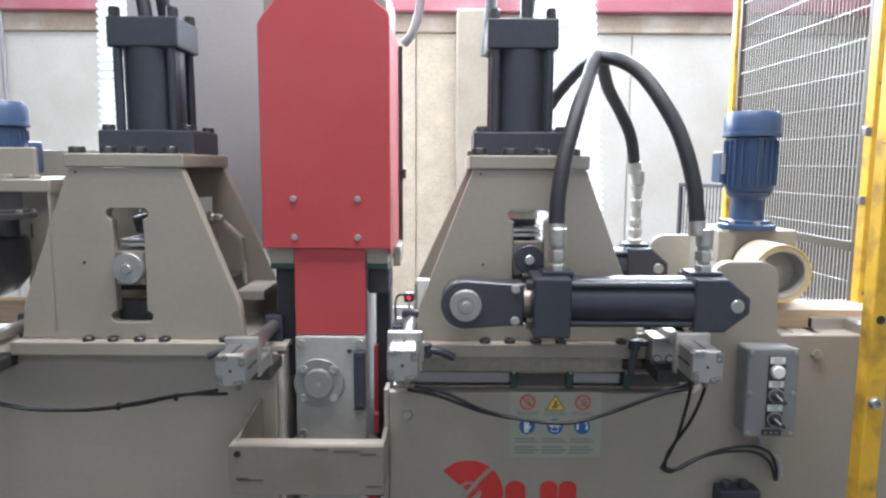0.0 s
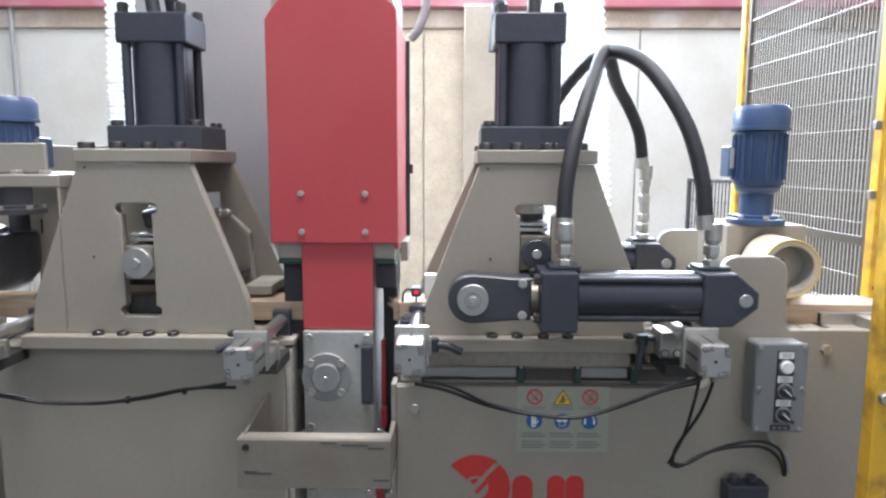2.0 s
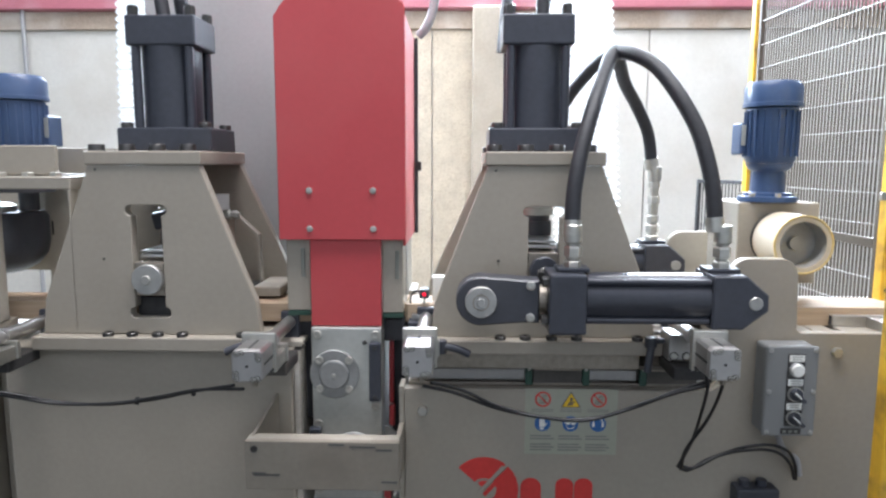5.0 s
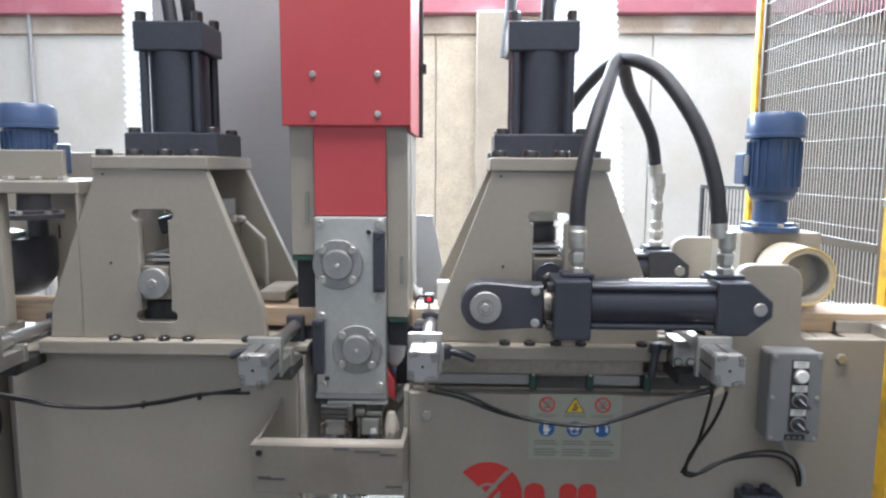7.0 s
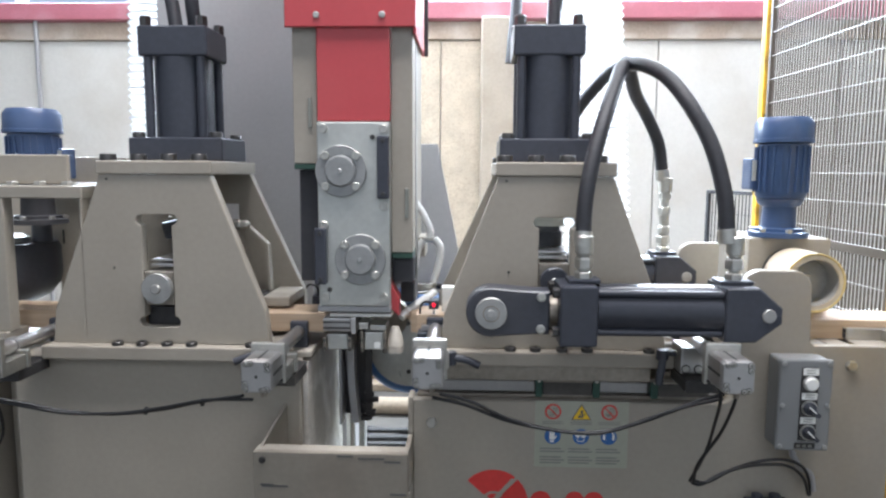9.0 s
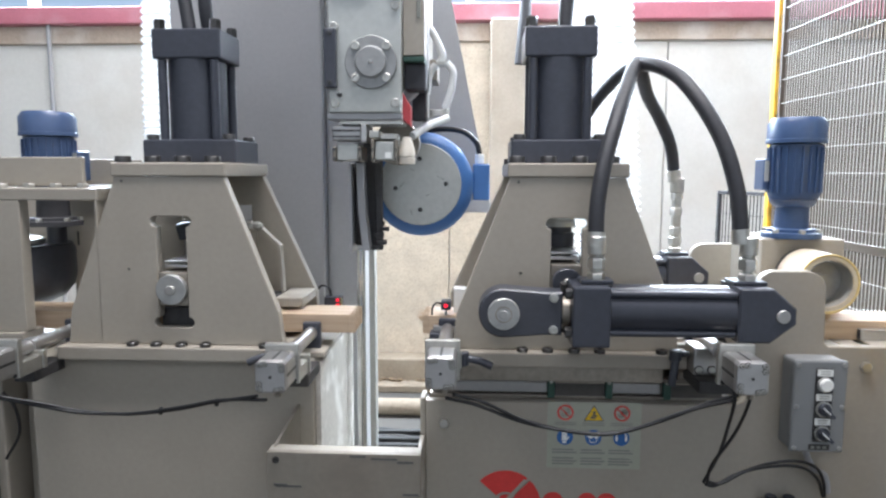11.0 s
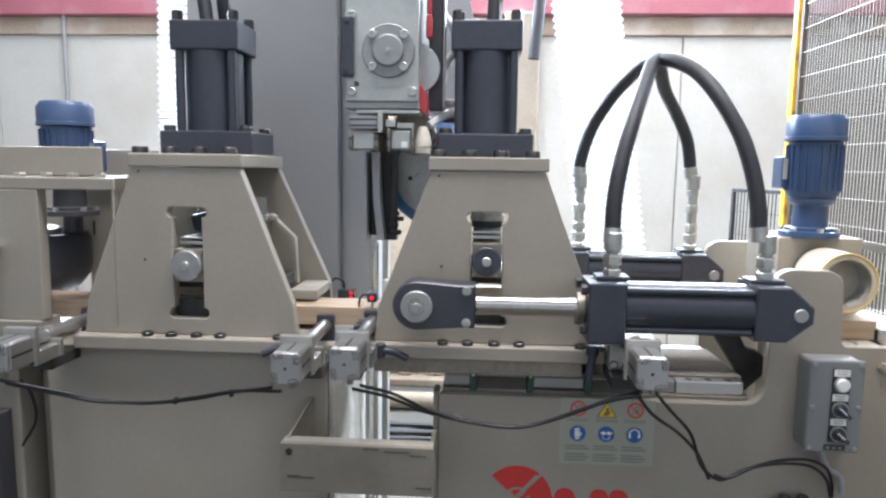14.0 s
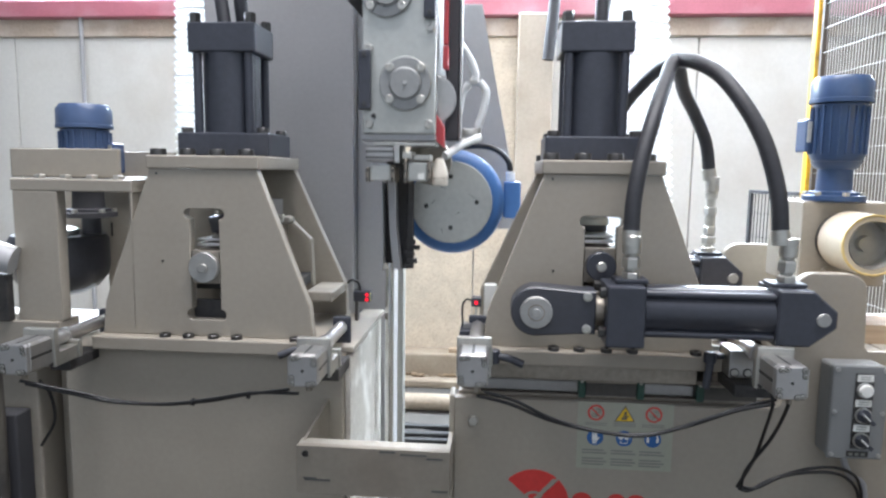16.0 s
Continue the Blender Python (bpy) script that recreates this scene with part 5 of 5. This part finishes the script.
for i, x in enumerate((0.155, 0.2125, 0.269)):
    if i == 1:
        t = part("warning_triangle", plate(B(), [(x - 0.0205, 0.882), (x + 0.0205, 0.882), (x, 0.916)], -0.0018, -0.0013, bev=0), INK, st)
        part("triangle_field", plate(B(), [(x - 0.0175, 0.884), (x + 0.0175, 0.884), (x, 0.9125)], -0.0023, -0.0019, bev=0), SIGN_YELLOW, t)
        bm = B()
        for a, b, c, d in ((-0.007, 0.004, 0.887, 0.891), (-0.004, 0.007, 0.892, 0.895), (-0.002, 0.003, 0.896, 0.903)):
            box(bm, x + a, x + b, -0.0027, -0.0024, c, d, 0)
        part("symbol", bm, INK, t)
    else:
        t = part("ban_sign", disc(x, 0.899, 0.0165, -0.0014), SIGN_RED, st)
        part("ban_field", disc(x, 0.899, 0.0128, -0.0019), LABEL, t)
        bm = B()
        for e, f, q in ((-0.004, 0.8945, 0.0042), (0.0042, 0.903, 0.0048)):
            lathe(bm, (x + e, 0, f), "y", [(-0.0026, q), (-0.0023, q), (-0.0023, q - 0.0018), (-0.0026, q - 0.0018)], 14, False)
        box(bm, x - 0.001, x + 0.0075, -0.0026, -0.0023, 0.8925, 0.8945, 0)
        part("symbol", bm, INK, t)
        bm = B()
        box(bm, -0.015, 0.015, -0.0030, -0.0027, -0.0013, 0.0013, 0)
        bmesh.ops.transform(bm, matrix=Matrix.Translation((x, 0, 0.899)) @ Matrix.Rotation(radians(45), 4, "Y"), verts=bm.verts)
        part("slash", bm, SIGN_RED, t)
    t = part("order_sign", disc(x, 0.847, 0.0165, -0.0014), SIGN_BLUE, st)
    bm = B()
    if i == 0:
        box(bm, x - 0.0062, x + 0.0042, -0.0023, -0.0019, 0.840, 0.850, 0)
        box(bm, x - 0.0052, x + 0.0032, -0.0023, -0.0019, 0.8345, 0.8385, 0)
        for k in range(4):
            box(bm, x - 0.0062 + 0.0027 * k, x - 0.0040 + 0.0027 * k, -0.0023, -0.0019, 0.8502, 0.859 - 0.001 * abs(k - 1.5), 0)
        plate(bm, [(x + 0.0043, 0.841), (x + 0.0090, 0.847), (x + 0.0078, 0.849), (x + 0.0043, 0.846)], -0.0023, -0.0019, bev=0)
    elif i == 1:
        for e in (-0.0055, 0.0055):
            lathe(bm, (x + e, 0, 0.849), "y", [(-0.0023, 0.0042), (-0.0019, 0.0042)], 16)
        box(bm, x - 0.0125, x + 0.0125, -0.0022, -0.0019, 0.8485, 0.8505, 0)
        plate(bm, [(x - 0.0085, 0.843), (x - 0.006, 0.8365), (x + 0.006, 0.8365), (x + 0.0085, 0.843), (x + 0.0072, 0.843), (x + 0.005, 0.8378), (x - 0.005, 0.8378), (x - 0.0072, 0.843)], -0.0023, -0.0019, bev=0)
    else:
        for e in (-1, 1):
            box(bm, x + e * 0.0095 - 0.0022, x + e * 0.0095 + 0.0022, -0.0023, -0.0019, 0.841, 0.850, 0)
        plate(bm, circle(x, 0.849, 0.0112, 14, 5, 175) + circle(x, 0.849, 0.0088, 14, 5, 175)[::-1], -0.0023, -0.0019, bev=0)
    part("symbol", bm, WHITE, t)
    for k in range(2):
        part("text_bar", box(B(), x - 0.022, x + 0.022, -0.0018, -0.0014, 0.8725 + k * 0.004, 0.8742 + k * 0.004, 0), INK_GREY, st)
    for k in range(5):
        part("text_bar", box(B(), x - 0.025, x + (0.024 if k % 2 else 0.018), -0.0018, -0.0014, 0.789 + k * 0.006 + (0.006 if k > 2 else 0), 0.792 + k * 0.006 + (0.006 if k > 2 else 0), 0), INK_GREY, st)

# ---- maker's mark as plain red shapes ----
lg = thing("maker_mark", "red painted maker's mark on the base", "mark", at=(0.1, 0, 0.75))


def sector(r0, r1, a0, a1, cx=0.036, cz=0.700):
    n = 14
    pts = [(cx + r1 * math.cos(radians(a0 + (a1 - a0) * i / n)), cz + r1 * math.sin(radians(a0 + (a1 - a0) * i / n))) for i in range(n + 1)]
    pts += [(cx + r0 * math.cos(radians(a1 - (a1 - a0) * i / n)), cz + r0 * math.sin(radians(a1 - (a1 - a0) * i / n))) for i in range(n + 1)]
    return plate(B(), pts, -0.0012, -0.0003, bev=0)


part("mark_piece", sector(0.026, 0.072, 52, 138), SIGN_RED, lg)
part("mark_piece", sector(0.026, 0.072, -120, 46), SIGN_RED, lg)
part("mark_piece", sector(0.0, 0.02, 60, 130), SIGN_RED, lg)
for k in range(2):
    bm = B()
    box(bm, -0.012, 0.066, -0.0012, -0.0003, -0.0042, 0.0042 if k else 0.002, 0)
    bmesh.ops.transform(bm, matrix=Matrix.Translation((0.036 - 0.004 + 0.012 * k, -0.0012, 0.700 + 0.004 - 0.006 * k)) @ Matrix.Rotation(radians(-49), 4, "Y"), verts=bm.verts)
    part("mark_stripe", bm, SIGN_RED if k else PAINT, lg)
for x0, x1, k in ((0.112, 0.155, 0.021), (0.185, 0.222, 0.017), (0.224, 0.262, 0.017)):
    o = [(x0, 0.66), (x1, 0.66)] + circle(x1 - k, 0.728 - k, k, 8, 0, 90) + circle(x0 + k, 0.728 - k, k, 8, 90, 180)
    part("mark_bar", plate(B(), o, -0.0012, -0.0003, bev=0), SIGN_RED, lg)
# ---- cables ----


def cables(name, lines, label, parent=None, r=0.0031):
    return [tagged(part(name, tube(B(), pts, r, 10, 10), CABLE, parent), label, "" if parent else "cable", "" if parent else "air lines") for pts in lines]


cables("air_line", [[(-0.905, -0.215, 0.992), (-0.815, -0.17, 0.956), (-0.768, -0.15, 0.938), (-0.681, -0.14, 0.93), (-0.581, -0.15, 0.945), (-0.5, -0.17, 0.968), (-0.413, -0.2, 0.991)], [(-0.898, -0.21, 0.985), (-0.816, -0.17, 0.951), (-0.758, -0.15, 0.934), (-0.662, -0.145, 0.934), (-0.573, -0.155, 0.951), (-0.487, -0.175, 0.973), (-0.395, -0.205, 0.986)]], "black air line sagging between the clamp cylinders", left_press)
cables("air_line", [[(-0.067, -0.2, 1.0), (-0.013, -0.17, 0.976), (0.06, -0.15, 0.937), (0.155, -0.14, 0.913), (0.238, -0.14, 0.916), (0.315, -0.16, 0.952), (0.378, -0.18, 0.987), (0.416, -0.205, 1.01)], [(-0.08, -0.205, 0.995), (-0.023, -0.175, 0.972), (0.049, -0.15, 0.936), (0.133, -0.145, 0.917), (0.217, -0.14, 0.91), (0.296, -0.155, 0.94), (0.36, -0.175, 0.975), (0.414, -0.205, 1.002)]], "black air line sagging between the clamp cylinders", right_press)
cables("air_line", [[(-0.93, -0.13, 0.965), (-0.915, -0.12, 0.93), (-0.925, -0.10, 0.87), (-0.985, -0.06, 0.80)]], "black air line looping down", left_press)
link = thing("air_line_drop", "black air lines hanging from the sliding clamp", "cable", at=(0.409, -0.1, 0.801))
cables("line", [[(0.409, -0.1, 0.801), (0.408, -0.12, 0.846), (0.431, -0.16, 0.924), (0.432, -0.21, 0.998), (0.432, -0.215, 1.035), (0.433, -0.215, 1.062)], [(0.402, -0.1, 0.804), (0.417, -0.13, 0.873), (0.416, -0.17, 0.944), (0.408, -0.21, 0.999), (0.404, -0.214, 1.026), (0.406, -0.214, 1.058)]], "", link)
tails = cables("air_line_tail", [[(0.405, -0.1, 0.801), (0.424, -0.1, 0.798), (0.465, -0.09, 0.816), (0.538, -0.06, 0.826), (0.598, -0.05, 0.828), (0.64, -0.04, 0.81), (0.66, -0.03, 0.777), (0.669, -0.02, 0.742)], [(0.407, -0.1, 0.806), (0.435, -0.1, 0.803), (0.489, -0.085, 0.822), (0.56, -0.06, 0.822), (0.61, -0.05, 0.814), (0.644, -0.04, 0.786), (0.663, -0.025, 0.745)]], "black air line lying in a loop on the base")
for x, y, z in ((-0.615, -0.146, 0.940), (-0.50, -0.165, 0.965)):
    bm = B()
    lathe(bm, (x, y, z), "x", [(-0.002, 0.0075), (0.002, 0.0075)], 12)
    part("cable_tie", bm, CABLE, left_press)
cn = thing("cable_socket", "black cable sockets on the base below the control box", "socket", at=(0.6, 0, 0.73))
part("socket_body", box(B(), 0.545, 0.63, -0.04, -0.0005, 0.66, 0.728, 0.004), BLACK, cn)
for x in (0.565, 0.60):
    bm = B()
    rod(bm, (x, -0.02, 0), "z", 0.011, 0.728, 0.742, 16)
    part("socket_collar", bm, BLACK, cn)
bm = B()
tube(bm, [(0.625, -0.025, 0.8512), (0.627, -0.025, 0.83), (0.645, -0.02, 0.80), (0.668, -0.018, 0.785), (0.676, -0.018, 0.75)], 0.006, 10, 8)
tagged(part("conduit", bm, PIPE), "grey cable leaving the control box", "cable")

# ---- safety fence ----


def post(x, y, z0, z1, w, label):
    p = thing("fence_post", label, "fence post", "fence posts", at=(x, y, 0))
    part("tube", box(B(), x - w / 2, x + w / 2, y - w / 2, y + w / 2, z0, z1, 0.003), YELLOW, p)
    part("foot_plate", box(B(), x - 0.06, x + 0.06, y - 0.06, y + 0.06, 0.0, 0.009, 0.002), YELLOW, p)
    for z in (0.6, 1.09, 1.55, 2.0):
        bm = B()
        rod(bm, (x - w * 0.1, y - w / 2, z + 0.013), "y", 0.0085 if w > 0.033 else 0.005, -0.0006, 0.0004, 18)
        part("hole", bm, BOLT, p)
    return p


near_post = post(0.792, -0.10, 0.009, 2.3, 0.036, "scratched yellow steel fence post beside the machine")
screws(near_post, [(0.788, -0.118, 0.945)], "-y", 0.011, 0.012, ZINC)
bm = B()
tube(bm, [(0.776, -0.119, 1.46), (0.770, -0.123, 1.445), (0.766, -0.124, 1.425)], 0.008, 6, 3)
part("tape_flag", bm, YELLOW, near_post, "torn strip of yellow tape")
post(0.925, 0.16, 1.08, 2.3, 0.03, "yellow perforated fence post holding the mesh") 
post(0.905, 0.84, 0.009, 2.3, 0.03, "tall yellow fence post behind the machine")


def mesh_panel(a, b, z0, z1, step, zstep, label, frame_mat, wire_mat, cross_mat=None, first=0.0):
    """A wire mesh panel between two points of the plan."""
    pnl = thing("mesh_panel", label, "fence panel", "fence panels", at=(a[0], a[1], z0))
    d = Vector((b[0] - a[0], b[1] - a[1], 0))
    L = d.length
    m = Matrix.Translation((a[0], a[1], 0)) @ Matrix.Rotation(math.atan2(d.y, d.x), 4, "Z")
    bm = B()
    n = int(L / step)
    for i in range(1, n):
        box(bm, i * step - 0.0016, i * step + 0.0016, -0.0019, 0.0019, z0, z1, 0)
    bmesh.ops.transform(bm, matrix=m, verts=bm.verts)
    tagged(part("wire_mesh", bm, wire_mat, pnl), kind="stuff")
    z = z0 + (first or zstep)
    while z < z1 - 0.01:
        bm = B()
        box(bm, 0, L, -0.0046, -0.0021, z - 0.0010, z + 0.0010, 0)
        bmesh.ops.transform(bm, matrix=m, verts=bm.verts)
        part("cross_wire", bm, cross_mat or wire_mat, pnl)
        z += zstep
    for x0, x1, za, zb in ((0, L, z0 - 0.012, z0), (0, L, z1, z1 + 0.015), (-0.015, -0.0005, z0 - 0.012, z1 + 0.015), (L + 0.0005, L + 0.015, z0 - 0.012, z1 + 0.015)):
        bm = B()
        box(bm, x0, x1, -0.008, 0.008, za, zb, 0.001)
        bmesh.ops.transform(bm, matrix=m, verts=bm.verts)
        part("frame_bar", bm, frame_mat, pnl)
    return pnl


mesh_panel((0.905, 0.80), (0.925, 0.20), 1.212, 2.3, 0.0145, 0.0708, "grey wire mesh panel in the safety fence", MESHWIRE, MESHWIRE, GALVWIRE, 0.031)
mesh_panel((0.905, 0.80), (0.925, 0.20), 0.3, 1.19, 0.0145, 0.0708, "grey lower wire mesh panel", MESHWIRE, MESHWIRE, GALVWIRE, 0.04)
mesh_panel((1.045, 1.66), (1.135, 1.40), 0.012, 1.295, 0.02, 0.1, "low dark-framed mesh fence behind the machine", FRAMEDARK, FRAMEDARK)
for z in (1.31, 1.46):
    c = thing("panel_clip", "small zinc clip holding the mesh to the post", "clip", "panel clips", at=(0.915, 0.17, z))
    part("clip", box(B(), 0.897, 0.909, 0.146, 0.160, z - 0.009, z + 0.009, 0.002), RAIL, c)


def motions():
    """Everything that moves, from the clip's start to its end."""
    def keyed(ob, rows, axis, base=None):
        o = Vector(base if base else (0, 0, 0))
        out = []
        for t, v in rows:
            d = Vector((v, 0, 0)) if axis == "x" else Vector((0, 0, v))
            out.append((t, Matrix.Translation(o + d)))
        walk(ob, out)

    keyed(right_press, [(0, 0), (9.2, 0), (11.2, 0), (11.4, -0.002), (11.5, -0.013), (12, -0.089), (12.5, -0.163), (12.7, -0.178), (13, -0.180), (13.5, -0.186), (14, -0.188), (14.1, -0.182), (14.5, -0.080), (14.8, -0.022), (15, -0.006), (15.2, -0.002), (15.5, 0), (16, 0)], "x", (RCX, 0.13, 0.998))
    pins = [(0, 0), (3.1, 0), (3.3, -0.006), (3.5, -0.019), (3.8, -0.030), (4.2, -0.031), (6.3, -0.030), (9, -0.030), (11.5, -0.030), (13.5, -0.028), (13.7, -0.022), (13.9, -0.004), (14, 0), (16, 0)]
    keyed(left_pin, pins, "z")
    keyed(right_pin, pins, "z")
    keyed(head, [(0, 0), (4.2, 0), (4.9, 0.006), (5.5, 0.066), (6.3, 0.164), (6.5, 0.191), (7, 0.252), (7.5, 0.314), (8, 0.377), (8.5, 0.430), (9, 0.453), (9.2, 0.468), (9.6, 0.53), (10.6, 0.78), (11.0, 0.849), (11.3, 0.857), (15.6, 0.857), (15.8, 0.842), (16, 0.797)], "z", (-0.25, 0.2, 0.66))
    keyed(guard_left, [(0, 0), (3.0, 0), (3.2, -0.03), (3.5, -0.103), (4.2, -0.107), (4.9, -0.113), (5.5, -0.170), (6.3, -0.236), (7, -0.232), (9, -0.233), (9.2, -0.233), (10.8, 0), (16, 0)], "z")
    keyed(guard_right, [(0, -0.0), (3.3, 0), (3.5, -0.023), (3.9, -0.10), (4.2, -0.111), (4.9, -0.117), (5.5, -0.177), (6.3, -0.275), (7, -0.363), (7.5, -0.417), (8, -0.415), (9.2, -0.415), (11.3, -0.410), (12.0, -0.410), (12.3, -0.352), (12.6, -0.27), (12.9, -0.15), (13.3, 0), (16, 0)], "z")
    rise = [(0, 0), (2.1, 0), (2.3, 0.012), (2.5, 0.036), (3, 0.074), (3.5, 0.086), (4.2, 0.088), (4.8, 0.07), (5.5, 0.012), (6.0, 0.001), (6.5, 0.001)]
    keyed(motor_right, rise + [(11.5, 0), (11.8, 0.02), (12, 0.028), (12.2, 0.014), (12.5, 0), (14, 0), (14.2, 0.008), (14.5, 0.051), (14.8, 0.08), (15, 0.086), (15.5, 0.086), (16, 0.083)], "z", (0.674, 0.2, 1.241))
    keyed(motor_left, [(t + 0.35 if 2 < t < 4 else t, v) for t, v in rise] + [(16, 0)], "z", (LFX, 0.2, 1.256))
    keyed(timber_left, [(0, -0.25), (0.5, -0.22), (0.8, -0.12), (1.2, -0.01), (1.4, 0), (14.1, 0), (14.3, -0.059), (14.7, -0.384), (15.0, -0.644), (15.2, -0.814), (15.4, -1.024), (15.5, -1.204), (16, -2.134)], "x", (-1.25, 0.12, 1.04))
    keyed(timber_right, [(0, 0.42), (0.6, 0.3), (0.9, 0.16), (1.2, 0.02), (1.4, 0), (11.2, 0), (11.4, -0.002), (11.5, -0.013), (12, -0.089), (12.5, -0.155), (12.7, -0.166), (14.1, -0.166), (14.3, -0.225), (14.7, -0.55), (15.0, -0.81), (15.2, -0.98), (15.4, -1.19), (15.5, -1.37), (16, -2.3)], "x", (0.4, 0.12, 1.04))
    keyed(timber_next, [(0, 0.92), (14.5, 0.92), (14.8, 0.65), (15.2, 0.33), (15.6, 0.05), (15.8, 0), (16, 0)], "x", (0.875, 0.12, 1.04))
    walk(loose_hose, [(t, Matrix.Translation((0.399, 0.7, 0.720)) @ Matrix.Rotation(radians(-4.32 * f), 4, "Y")) for t, f in ((0, 0), (11.2, 0), (11.5, 0.07), (12, 0.48), (12.5, 0.9), (12.7, 0.98), (14, 1.0), (14.1, 0.97), (14.5, 0.43), (14.8, 0.12), (15, 0.03), (15.5, 0), (16, 0))])
    # the hanging lines swing after the clamp, and draw the loose tail up a little
    slide = ((0, 0), (11.2, 0), (11.5, -0.013), (12, -0.089), (12.5, -0.163), (12.7, -0.178), (13.5, -0.186), (14, -0.188), (14.1, -0.182), (14.5, -0.080), (14.8, -0.022), (15, -0.006), (15.5, 0), (16, 0))
    foot, end = Vector((0.409, -0.1, 0.801)), Vector((0.669, -0.02, 0.742))
    swung, drawn = [], []
    for t, x in slide:
        a = math.atan2(0.023 + 0.86 * x, 0.2) - math.atan2(0.023, 0.2)
        swung.append((t, Matrix.Translation(foot + Vector((0.08 * x, 0, -0.05 * x))) @ Matrix.Rotation(a, 4, "Y")))
        drawn.append((t, Matrix.Translation(end + Vector((0.07 * x, 0, 0))) @ Matrix.Rotation(-0.19 * x, 4, "Y") @ Matrix.Translation(-end)))
    walk(link, swung)
    for tail in tails:
        walk(tail, drawn)


motions()
